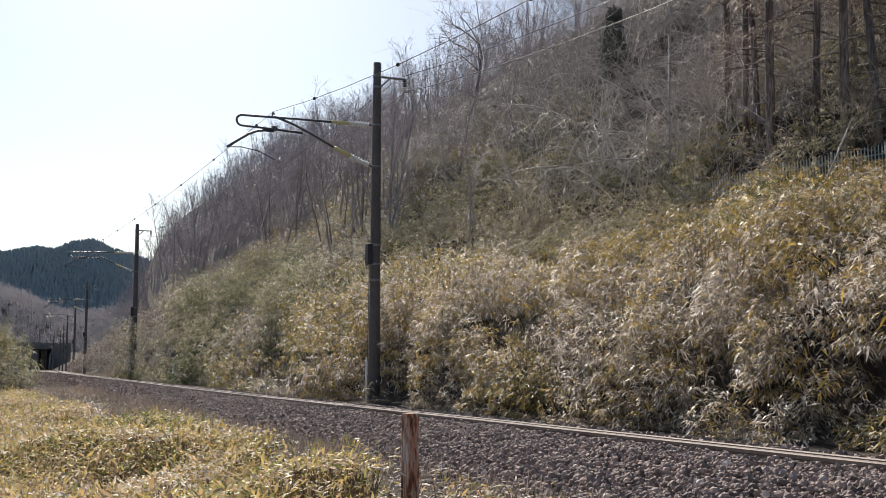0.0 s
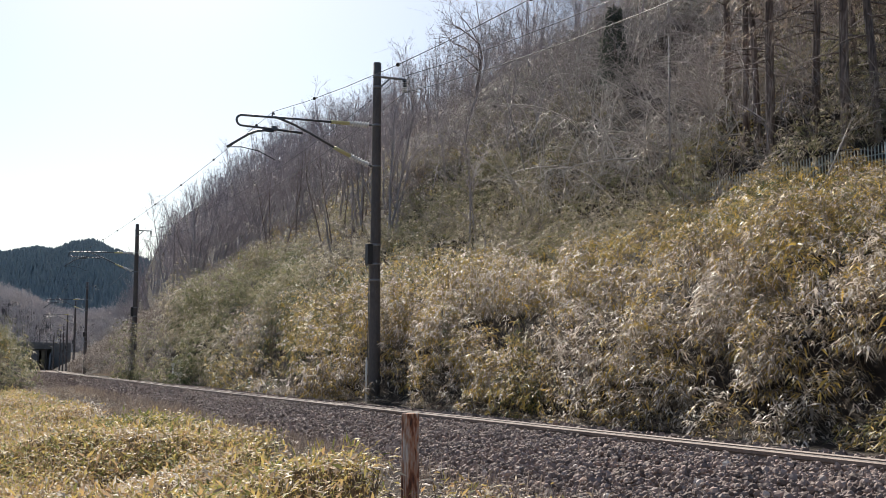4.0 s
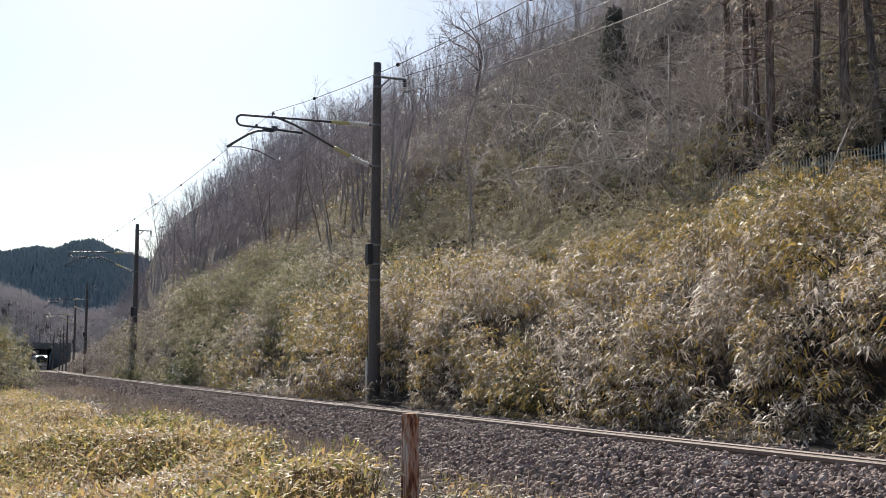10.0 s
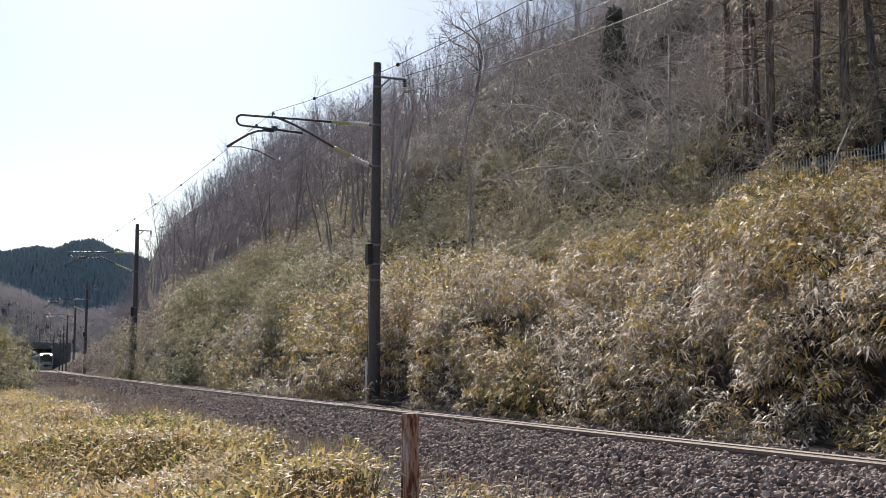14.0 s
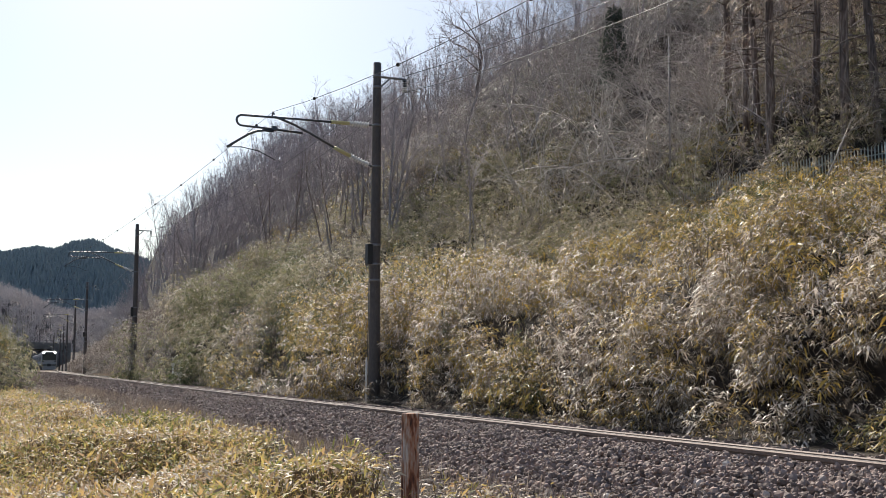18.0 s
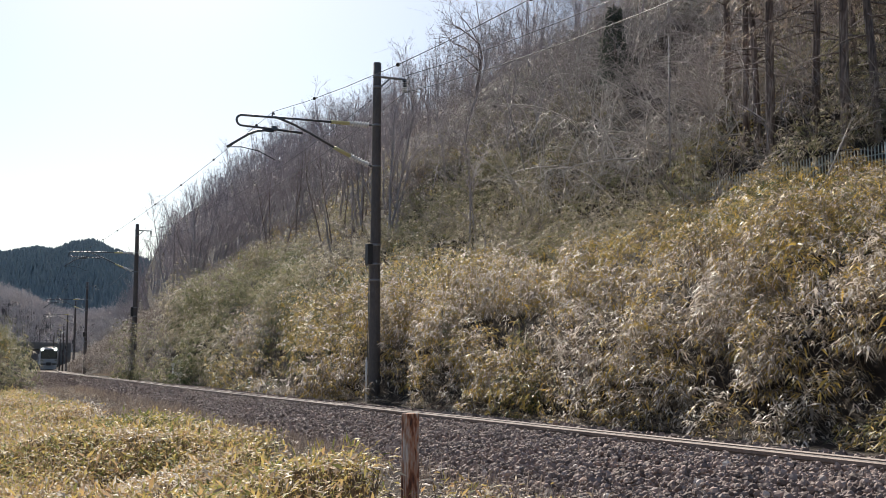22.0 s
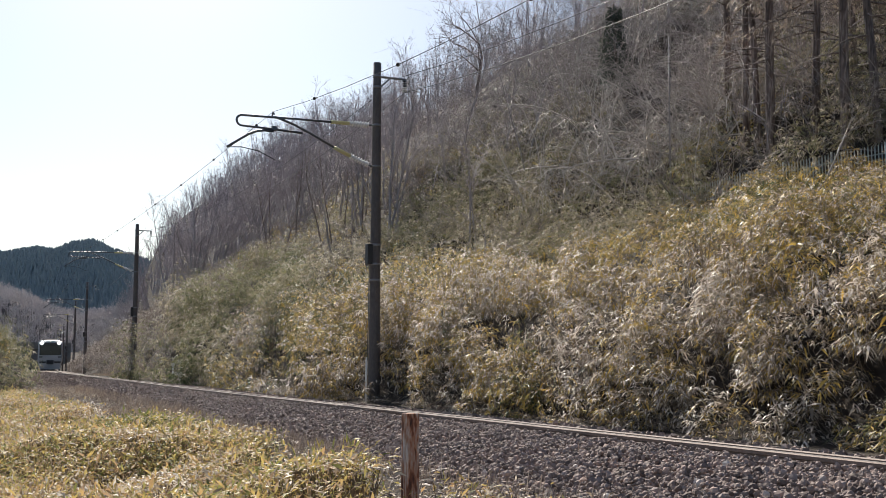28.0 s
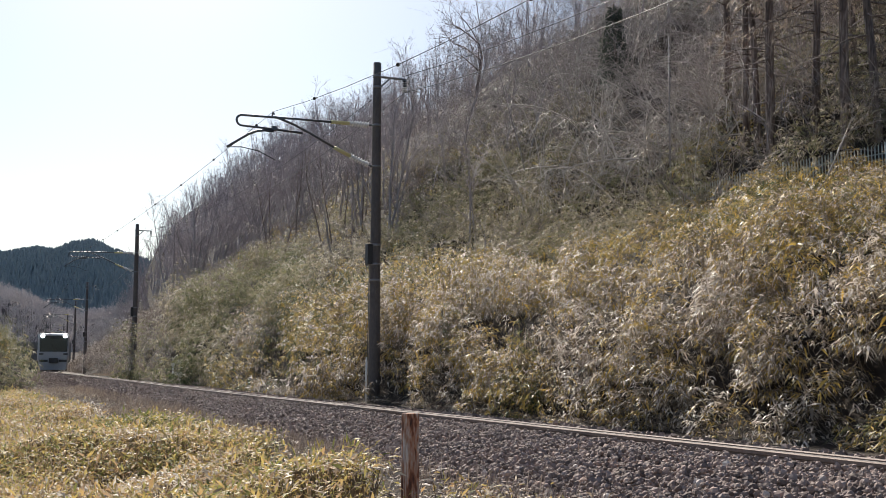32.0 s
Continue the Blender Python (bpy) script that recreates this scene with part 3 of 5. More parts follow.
# from, to, domes for each square metre, least and largest radius, leaf, tips for each square metre, lowest and highest place on the slope
for a, b, dens, r0, r1, leaf, tips, q0, q1 in ((-24, -10, 0.58, 0.65, 1.15, 0.112, 72, 4.0, 13.0), (-10, 3, 0.42, 0.7, 1.3, 0.112, 68, 3.75, 13.0), (3, 14, 0.24, 1.0, 1.7, 0.13, 44, 3.7, 10.0), (14, 31, 0.17, 1.2, 2.0, 0.16, 30, 3.9, 10.5)):
    mat = M_SASA if b <= 14 else M_SASAFAR
    crng = np.random.default_rng(a + 710)
    s, q = spread(a, b, q0, q1, dens, a + 110)
    keep = q < edge(s, q) + (0.6 if b > 3 else 0)
    s, q = s[keep], q[keep]
    r = crng.uniform(r0, r1, len(s))
    h = r * crng.uniform(0.75, 1.35, len(s)) * (1.12 - 0.4 * ease(q, 5, 10))
    s, q, r, h = clear_of_pole(s, q, r, h)
    domes("bamboo_grass", s, q, r, h, tips, leaf, slope_tint(s, q) + crng.normal(0, 0.10, len(s)), SASA_LABEL + " on the cutting slope", a + 210, mat)
    s, q = spread(a, b, q0 - 0.5, q1, dens * 1.1, a + 100)
    keep = q < edge(s, q)
    s, q = s[keep], q[keep]
    r = crng.uniform(0.35, 0.6, len(s)) * (1.0 if b <= 3 else 1.5)
    h = r * crng.uniform(0.7, 1.6, len(s))
    s, q, r, h = clear_of_pole(s, q, r, h)
    domes("bamboo_grass", s, q, r, h, tips * 0.8, leaf, slope_tint(s, q) + crng.normal(0, 0.15, len(s)), SASA_LABEL + " on the cutting slope", a + 200, mat)
    s, q = scatter(a, b, 3.3, q1, 5 if b < 30 else 2, a + 150)
    keep = q < edge(s, q) + 1.5
    s, q = s[keep], q[keep]
    sasa("bamboo_grass", s, q, crng.uniform(0.2, 0.6, len(s)), leaf * 1.1, 3, 5, slope_tint(s, q) + 0.08, SASA_LABEL + " on the cutting slope", a + 250, up=-0.2, mat=mat)
# the ragged foot of the bank, where single tufts hang over bare soil
s, q = spread(-24, 3, 3.2, 4.5, 1.9, 141)
crng = np.random.default_rng(142)
r = crng.uniform(0.28, 0.55, len(s))
h = crng.uniform(0.4, 1.05, len(s))
s, q, r, h = clear_of_pole(s, q, r, h)
domes("bamboo_grass", s, q, r, h, 60, 0.11, slope_tint(s, q) + crng.normal(0.06, 0.12, len(s)), SASA_LABEL + " hanging over the foot of the bank", 143)
s, q = spread(-20, -5, 2.9, 3.7, 2.6, 144)
crng = np.random.default_rng(145)
domes("bamboo_grass", s, q, crng.uniform(0.18, 0.34, len(s)), crng.uniform(0.18, 0.5, len(s)), 60, 0.10, crng.normal(0.14, 0.1, len(s)), SASA_LABEL + " hanging over the foot of the bank", 146)
s, q = scatter(29, 130, 3.0, 11, 0.6, 41)
crng = np.random.default_rng(42)
clumps("dry_brush", s, q, crng.uniform(0.5, 1.1, len(s)), crng.uniform(0.5, 1.6, len(s)), 230, 0.17, crng.normal(0, 0.1, len(s)), "dull brown dry brush along the foot of the bank", 43, "brush", M_DRYBRUSH)
s, q = scatter(28, 120, -11, -3.6, 0.5, 44)
clumps("dry_brush", s, q, np.random.default_rng(45).uniform(0.5, 1.1, len(s)), np.random.default_rng(46).uniform(0.4, 0.9, len(s)), 200, 0.17, s * 0, "dull brown dry brush beside the line", 47, "brush", M_DRYBRUSH)
s, q = scatter(-10, 0, 11.2, 13.0, 1.7, 51)
crng = np.random.default_rng(52)
clumps("bamboo_grass", s, q, crng.uniform(0.35, 0.75, len(s)), crng.uniform(0.3, 0.8, len(s)), 800, 0.115, crng.normal(0.18, 0.17, len(s)), SASA_LABEL + " in front of the fence", 53)
s, q = scatter(-10.5, -2.2, 12.2, 13.1, 2.4, 91)
crng = np.random.default_rng(92)
clumps("bamboo_grass", s, q, crng.uniform(0.3, 0.6, len(s)), crng.uniform(0.4, 1.0, len(s)), 1000, 0.10, crng.normal(0.05, 0.17, len(s)), SASA_LABEL + " in front of the fence", 93)
# sparse green and straw-coloured growth among the brush higher up
s, q = scatter(-1, 24, 9.8, 14, 1.2, 30)
crng = np.random.default_rng(29)
clumps("brush_undergrowth", s, q, crng.uniform(0.4, 0.9, len(s)), crng.uniform(0.3, 0.9, len(s)), 330, 0.12, crng.normal(0.10, 0.2, len(s)), "patchy straw and dull green undergrowth among bare shrubs", 28, "undergrowth", M_SASAFAR)
s, q = scatter(-1, 19, 9.8, 13.5, 1.2, 81)
crng = np.random.default_rng(82)
clumps("brush_undergrowth", s, q, crng.uniform(0.4, 0.9, len(s)), crng.uniform(0.5, 1.3, len(s)), 420, 0.11, crng.normal(0.14, 0.18, len(s)), "pale straw and olive undergrowth above the bamboo grass", 83, "undergrowth", M_SASAFAR)
s, q = scatter(-13, -2, 13.8, 15.6, 1.4, 87)
crng = np.random.default_rng(88)
clumps("brush_undergrowth", s, q, crng.uniform(0.4, 0.8, len(s)), crng.uniform(0.5, 1.1, len(s)), 420, 0.11, crng.normal(0.1, 0.2, len(s)), "straw and olive undergrowth behind the fence", 89, "undergrowth", M_SASAFAR)
s, q = scatter(4, 20, 11.5, 15.5, 1.1, 187)
crng = np.random.default_rng(188)
clumps("brush_undergrowth", s, q, crng.uniform(0.5, 1.0, len(s)), crng.uniform(0.7, 1.5, len(s)), 380, 0.12, crng.normal(0.16, 0.2, len(s)), "dry straw-coloured undergrowth on the shoulder of the slope", 189, "undergrowth", M_SASAFAR)
s, q = scatter(11, 22, 13.2, 16.2, 0.9, 184)
crng = np.random.default_rng(185)
clumps("brush_undergrowth", s, q, crng.uniform(0.5, 1.0, len(s)), crng.uniform(0.6, 1.4, len(s)), 420, 0.12, crng.normal(-0.15, 0.1, len(s)), "pale green leafy undergrowth on the shoulder of the slope", 186, "undergrowth", M_SASAFAR)
s, q = scatter(8, 36, 11, 19, 0.7, 84)
crng = np.random.default_rng(85)
clumps("brush_undergrowth", s, q, crng.uniform(0.5, 1.0, len(s)), crng.uniform(0.5, 1.3, len(s)), 320, 0.12, crng.normal(0.12, 0.16, len(s)), "dull straw and olive undergrowth below the bare trees", 86, "undergrowth", M_SASAFAR)
s, q = scatter(-12, 3, 12.9, 24, 0.8, 26)
clumps("brush_undergrowth", s, q, np.random.default_rng(25).uniform(0.4, 0.8, len(s)), np.random.default_rng(24).uniform(0.6, 1.8, len(s)), 420, 0.12, np.random.default_rng(23).normal(0.12, 0.2, len(s)), "dull straw-green undergrowth at the feet of the conifers", 22, "undergrowth", M_SASAFAR)
s, q = scatter(-2, 60, 10, 17, 0.30, 31)
crng = np.random.default_rng(32)
clumps("brush_undergrowth", s, q, crng.uniform(0.5, 1.1, len(s)), crng.uniform(0.4, 1.0, len(s)), 210, 0.13, crng.normal(-0.10, 0.16, len(s)), "patchy dull green undergrowth among bare shrubs", 33, "undergrowth")
s, q = scatter(-46, -20, -16, -7.5, 14, 55)
p = along(s, q)
keep = np.hypot(p[:, 0], p[:, 1]) > 2.5
sasa("bamboo_grass", s[keep], q[keep], np.random.default_rng(56).uniform(0.08, 0.3, keep.sum()), 0.12, 2, 5, np.random.default_rng(57).normal(0.02, 0.1, keep.sum()), "low yellow-green bamboo grass on the verge beside the track", 58, lean=0.0, up=0.3, mat=M_VERGE, stems=False)
# the verge on the near side of the line
for a, b, dens, leaf, J in ((-24, -8, 165, 0.10, 6), (-8, 10, 85, 0.115, 6), (10, 40, 26, 0.17, 6), (40, 90, 9, 0.3, 5)):
    s, q = scatter(a, b, -9.5, -3.0, dens, a + 300)
    p = along(s, q)
    keep = (q < -3.95 - 0.5 * ease(s, -13, -4) - 0.6 * (1 - ease(s, -20.5, -18.8)) + 0.45 * hills(p[:, 0], p[:, 1], 1.2, 3)) & (np.hypot(p[:, 0], p[:, 1]) > 4.5) & ~((np.abs(p[:, 0] + 0.17) < 0.3) & (p[:, 1] > 4) & (p[:, 1] < 7.85))
    s, q = s[keep], q[keep]
    h = mound(s, q, 0.03, 0.40, 2.0)
    p = along(s, q)
    t = -0.03 + 0.28 * hills(p[:, 0], p[:, 1], 0.8, 8) + 0.18 * hills(p[:, 0], p[:, 1], 0.3, 4)
    sasa("bamboo_grass", s, q, h, leaf, 2, J, t, "low yellow-green bamboo grass on the verge beside the track", a + 400, lean=0.05, up=0.3, mat=M_VERGE, broad=1.1)
s, q = scatter(-23.5, -18, -4.5, -3.1, 60, 67)
sasa("bamboo_grass", s, q, np.random.default_rng(68).uniform(0.04, 0.13, len(s)), 0.085, 2, 4, np.random.default_rng(69).normal(0.1, 0.15, len(s)), "low tufts of straw and bamboo grass at the ballast's edge", 70, lean=0.0, up=0.3, mat=M_VERGE)
s, q = scatter(-11, 15, -4.9, -2.75, 4.5, 134)
crng = np.random.default_rng(135)
clumps("dry_brush", s, q, crng.uniform(0.15, 0.4, len(s)), crng.uniform(0.05, 0.2, len(s)), 700, 0.075, crng.normal(-0.12, 0.12, len(s)), "low brown dead growth between the verge and the ballast", 136, "brush", M_DRYBRUSH)
s = np.array([16.0, 17.3, 18.6, 19.9, 21.2, 22.5, 24.0])
q = np.array([-4.25, -4.0, -3.9, -3.8, -3.8, -3.9, -4.0])
domes("bamboo_grass", s, q, s * 0 + 0.85, s * 0 + 1.15, 40, 0.14, s * 0 - 0.12, "tall bamboo grass thicket on the bank beside the line", 37, M_SASAFAR)
s, q = scatter(12, 26, -8, -3.6, 1.9, 34)
crng = np.random.default_rng(35)
clumps("bamboo_grass", s, q, crng.uniform(0.5, 0.9, len(s)), crng.uniform(0.8, 1.5, len(s)), 460, 0.14, crng.normal(-0.12, 0.1, len(s)), "tall bamboo grass thicket on the bank beside the line", 36, mat=M_SASAFAR)


# ---- dry grass along the ballast's foot ----
def dry_grass(s0, s1, q0, q1, dens, tall, seed):
    rng = np.random.default_rng(seed)
    s, q = scatter(s0, s1, q0, q1, dens, seed)
    p = place(s, q)
    bed = along(s, q)[:, 2] + np.interp(q, bed_q, bed_z)
    p[:, 2] = np.where(np.abs(q) < 3.2, np.maximum(p[:, 2], bed), p[:, 2])
    m = len(p)
    az, el = rng.uniform(0, 2 * math.pi, m), rng.uniform(0.5, 1.4, m)
    way = np.stack([np.cos(az) * np.cos(el), np.sin(az) * np.cos(el), np.sin(el)], -1)
    ln = tall * rng.uniform(0.4, 1.2, m)
    v, f = leaves_np(p, way, ln, ln * 0.0 + rng.uniform(0.005, 0.012, m) * (1 + max(s0, 0) / 14), rng.uniform(0.0, 0.5, m), rng)
    tagged(new("dry_grass", mesh_np("dry_grass", v, f, M_DRYGRASS)), "thin brown dry grass stalks at the foot of the ballast", "dry grass", kind="stuff")




def straw_litter(s0, s1, q0, q1, dens, length, seed):
    """Bleached stalks and leaves that lie on the ground."""
    rng = np.random.default_rng(seed)
    s, q = scatter(s0, s1, q0, q1, dens, seed)
    p = place(s, q, 0.02)
    bed = along(s, q)[:, 2] + np.interp(q, bed_q, bed_z) + 0.03
    p[:, 2] = np.where(np.abs(q) < 3.3, np.maximum(p[:, 2], bed), p[:, 2]) + rng.uniform(0, 0.05, len(p))
    az, el = rng.uniform(0, 2 * math.pi, len(p)), rng.uniform(-0.05, 0.45, len(p))
    way = np.stack([np.cos(az) * np.cos(el), np.sin(az) * np.cos(el), np.sin(el)], -1)
    ln = length * np.exp(rng.normal(0, 0.5, len(p)))
    v, f = leaves_np(p, way, ln, rng.uniform(0.008, 0.022, len(p)), rng.uniform(0.0, 0.3, len(p)), rng)
    tagged(new("straw_litter", mesh_np("straw_litter", v, f, M_STRAW)), "bleached straw and dead leaves lying on the verge", "dry grass", kind="stuff")


straw_litter(-22, -6, -6.5, -2.9, 150, 0.11, 321)
straw_litter(-6, 10, -6.5, -2.9, 90, 0.14, 322)
straw_litter(-24, 4, 2.4, 4.0, 30, 0.12, 323)
dry_grass(-22, 0, -4.4, -2.8, 160, 0.26, 21)
dry_grass(-15, -3, -5.0, -2.7, 300, 0.22, 27)
dry_grass(-6, 12, -5.0, -2.4, 380, 0.2, 26)
dry_grass(10, 34, -5.0, -2.3, 80, 0.10, 22)
dry_grass(34, 80, -5, -2.2, 50, 0.22, 23)
dry_grass(-24, 0, 2.5, 4.4, 110, 0.36, 24)
dry_grass(0, 60, 2.3, 3.6, 110, 0.36, 25)


# ---- trees and shrubs ----
def bough(rng, p, d, length, n, wander, lift=0.0):
    pts = [np.array(p, float)]
    d = np.array(d, float)
    for _ in range(n):
        d = d + rng.normal(0, wander, 3)
        d[2] += lift
        d /= np.linalg.norm(d)
        pts.append(pts[-1] + d * length / n)
    return np.array(pts), d


def grow(rng, wood, twigs, p, d, length, r, level, kids, wander, spread, lift, thin):
    n = (5, 4, 3, 2, 2)[level]
    pts, d1 = bough(rng, p, d, length, n, wander * (1 + 0.4 * level), lift)
    last = level >= len(kids)
    radii = np.linspace(r, r * (0.25 if last else 0.5), n + 1)
    (wood if level < 2 else twigs).add(tube_np(pts, radii, (7, 5, 4, 3, 3)[level], caps=level == 0))
    if last:
        return
    for c in range(kids[level]):
        t = rng.uniform(0.35 if level else 0.45, 1.0) if c else 1.0
        k = min(int(t * n), n - 1)
        q = pts[k] + (pts[k + 1] - pts[k]) * (t * n - k)
        out = rng.normal(0, 1, 3)
        dd = d1 + spread * out / np.linalg.norm(out)
        dd[2] = abs(dd[2]) * 0.7 + 0.15
        dd /= np.linalg.norm(dd)
        grow(rng, wood, twigs, q, dd, length * rng.uniform(0.45, 0.75), max(radii[k] * 0.6, thin), level + 1, kids, wander, spread, lift, thin)


def bare_tree(name, seed, height, r, kids, label, category="tree", mats=None, wander=0.12, spread=0.8, lift=0.06, thin=0.006, lean=(0, 0)):
    rng = np.random.default_rng(seed)
    wood, twigs = Pile(), Pile()
    grow(rng, wood, twigs, (0, 0, -0.3), unit(np.array([lean[0], lean[1], 1.0])), height * 0.5, r, 0, kids, wander, spread, lift, thin)
    root = tagged(new(name), label, category)
    part("trunk", wood.mesh("trunk", (mats or (M_BARK, M_TWIG))[0]), root)
    part("crown", twigs.mesh("crown", (mats or (M_BARK, M_TWIG))[1]), root, "crown of fine leafless twigs")
    return root


def shrub_pile(seed, size, stems=18, twig=4, r=0.014, arch=-0.10):
    rng = np.random.default_rng(seed)
    wood = Pile()
    for _ in range(stems):
        az, el = rng.uniform(0, 2 * math.pi), rng.uniform(0.5, 1.4)
        d = np.array([math.cos(az) * math.cos(el), math.sin(az) * math.cos(el), math.sin(el)])
        pts, _d = bough(rng, (rng.normal(0, 0.25 * size), rng.normal(0, 0.25 * size), -0.2), d, size * rng.uniform(0.7, 1.4), 6, 0.2, arch)
        wood.add(tube_np(pts, np.linspace(r, r * 0.45, 7), 3, caps=False))
        for _k in range(twig):
            k = rng.integers(1, 6)
            d2 = unit(pts[k + 1] - pts[k]) + rng.normal(0, 0.55, 3)
            tp, _d = bough(rng, pts[k], unit(d2), size * rng.uniform(0.2, 0.5), 3, 0.25, arch * 0.6)
            wood.add(tube_np(tp, np.linspace(r * 0.5, r * 0.22, 4), 3, caps=False))
    return wood


def shrub(seed, size, label, stems=18, twig=4, mat=None, r=0.014, arch=-0.10):
    return tagged(new("shrub", shrub_pile(seed, size, stems, twig, r, arch).mesh("shrub", mat or M_SHRUB)), label, "shrub", "leafless shrubs on the slope")


def strew(kinds, spots, seed, lo=0.8, hi=1.25, tilt=6):
    """Puts the kinds at the spots (n x 3) by turns; the first of each kind takes the first spots."""
    rng = np.random.default_rng(seed)
    for n, (x, y, z) in enumerate(spots):
        ob = kinds[n % len(kinds)]
        m = pose(x, y, z, rng.normal(0, tilt), rng.normal(0, tilt), rng.uniform(0, 360)) @ Matrix.Scale(rng.uniform(lo, hi), 4)
        if n < len(kinds):
            ob.matrix_basis = m
        else:
            made = copy_thing(ob, m)
            made.matrix_basis = m


def spots(s0, s1, q0, q1, n, seed, keep=None):
    rng = np.random.default_rng(seed)
    s, q = rng.uniform(s0, s1, n * 3), rng.uniform(q0, q1, n * 3)
    p = place(s, q)
    if keep is not None:
        p = p[keep(p[:, 0], p[:, 1], s, q)]
    return p[:n]


def on_hill(x, y, s, q):
    return (x + 6.0 + 0.262 * y) / 1.03 > -2


def slim_tree(rng, height, r, stems=1, boughs=9, twigs=4, fine=3, thin=0.005):
    """Trunk and twigs of a slender leafless tree whose limbs reach steeply upwards."""
    wood, spray = Pile(), Pile()
    for k in range(stems):
        lean = rng.normal(0, 0.10 + 0.10 * (stems > 1), 2)
        h = height * rng.uniform(0.75, 1.0)
        pts, _d = bough(rng, (rng.normal(0, 0.12) * (stems > 1), rng.normal(0, 0.12) * (stems > 1), -0.4), unit(np.array([lean[0], lean[1], 1.0])), h, 6, 0.07, 0.02)
        radii = np.linspace(r, r * 0.22, 7)
        wood.add(tube_np(pts, radii, 5, caps=False))
        for _b in range(boughs):
            a = 1.0 - 0.68 * rng.random() ** 1.15
            i = min(int(a * 6), 5)
            p = pts[i] + (pts[i + 1] - pts[i]) * (a * 6 - i)
            out = rng.normal(0, 1, 3)
            d = unit(unit(pts[i + 1] - pts[i]) + rng.uniform(0.45, 0.85) * unit(out * np.array([1, 1, 0.3])))
            bl = h * rng.uniform(0.16, 0.32) * (1.25 - 0.6 * a)
            bp, _d = bough(rng, p, d, bl, 3, 0.16, 0.07)
            br = max(radii[i] * 0.42, thin * 1.6)
            wood.add(tube_np(bp, np.linspace(br, br * 0.45, 4), 4 if r > 0.05 else 3, caps=False))
            for _t in range(twigs):
                c = rng.uniform(0.25, 1.0) * 3
                j = min(int(c), 2)
                q = bp[j] + (bp[j + 1] - bp[j]) * (c - j)
                d2 = unit(unit(bp[j + 1] - bp[j]) + 0.65 * unit(rng.normal(0, 1, 3)) + np.array([0, 0, 0.15]))
                tp, _d = bough(rng, q, d2, bl * rng.uniform(0.3, 0.6), 2, 0.2, 0.05)
                spray.add(tube_np(tp, np.linspace(br * 0.45, thin * 0.7, 3), 3, caps=False))
                for _f in range(fine):
                    e = rng.uniform(0.2, 1.0) * 2
                    j = min(int(e), 1)
                    q2 = tp[j] + (tp[j + 1] - tp[j]) * (e - j)
                    d3 = unit(unit(tp[j + 1] - tp[j]) + 0.7 * unit(rng.normal(0, 1, 3)))
                    fp2, _d = bough(rng, q2, d3, bl * rng.uniform(0.15, 0.32), 1, 0.1, 0.0)
                    spray.add(tube_np(fp2, [thin, thin * 0.6], 3, caps=False))
    return wood, spray


def slim_thing(seed, height, r, label, stems=1, mats=None, **more):
    rng = np.random.default_rng(seed)
    wood, spray = slim_tree(rng, height, r, stems, **more)
    root = tagged(new("bare_tree"), label, "tree")
    part("trunk", wood.mesh("trunk", (mats or (M_BARK, M_HILLWOOD))[0]), root)
    part("crown", spray.mesh("crown", (mats or (M_BARK, M_HILLWOOD))[1]), root, "crown of fine leafless twigs")
    return root


def slim_arrays(seed, height, r, stems=1, **more):
    wood, spray = slim_tree(np.random.default_rng(seed), height, r, stems, **more)
    wood.add((np.concatenate(spray.v), np.concatenate(spray.f)))
    return np.concatenate(wood.v), np.concatenate(wood.f)


WOOD_LABEL = "slender leafless grey tree on the steep hillside"
woods = [slim_thing(40 + k, 6.5, 0.06, WOOD_LABEL, 1 + k % 2, boughs=10, twigs=5) for k in range(6)]
strew(woods, np.concatenate([spots(10, 50, 11, 17, 22, 1, on_hill), spots(45, 115, 10, 30, 110, 2, on_hill), spots(-12, 12, 26, 46, 20, 4, on_hill)]), 8, 0.8, 1.25, 5)


def tree_arrays(seed, height, r, kids, thin, spread=0.7, fuzz=0, twig=0.03):
    rng = np.random.default_rng(seed)
    pile = Pile()
    grow(rng, pile, pile, (0, 0, -0.3), (rng.normal(0, 0.1), rng.normal(0, 0.1), 1.0), height * 0.5, r, 0, kids, 0.12, spread, 0.06, thin)
    if fuzz:
        c = rng.normal(size=(fuzz, 3))
        c = unit(c) * rng.uniform(0.45, 1.0, (fuzz, 1)) * np.array([height * 0.3, height * 0.3, height * 0.42]) + np.array([0, 0, height * 0.62])
        way = unit((c - np.array([0, 0, height * 0.3])) * 0.5 + rng.normal(0, 0.6, (fuzz, 3)) + np.array([0, 0, 0.8]))
        ln = height * rng.uniform(0.06, 0.14, fuzz)
        v, _f = leaves_np(c, way, ln, ln * 0 + twig, ln * 0, rng)
        pile.add((v, np.array([(0, 1, 3, 2)]) + (np.arange(fuzz) * 4)[:, None]))
    return np.concatenate(pile.v), np.concatenate(pile.f)


def tree_mass(name, kinds, at, seed, mat, label, lo=0.8, hi=1.25):
    """A wood too dense to count, as one mass of branching trees."""
    rng = np.random.default_rng(seed)
    pile = Pile()
    for n, p in enumerate(at):
        v, f = kinds[n % len(kinds)]
        a, k = rng.uniform(0, 2 * math.pi), rng.uniform(lo, hi)
        R = np.array([(math.cos(a), -math.sin(a), 0), (math.sin(a), math.cos(a), 0), (0, 0, 1)])
        pile.add((v @ R.T * k + p, f))
    return tagged(new(name, pile.mesh(name, mat)), label, "woodland", kind="stuff")


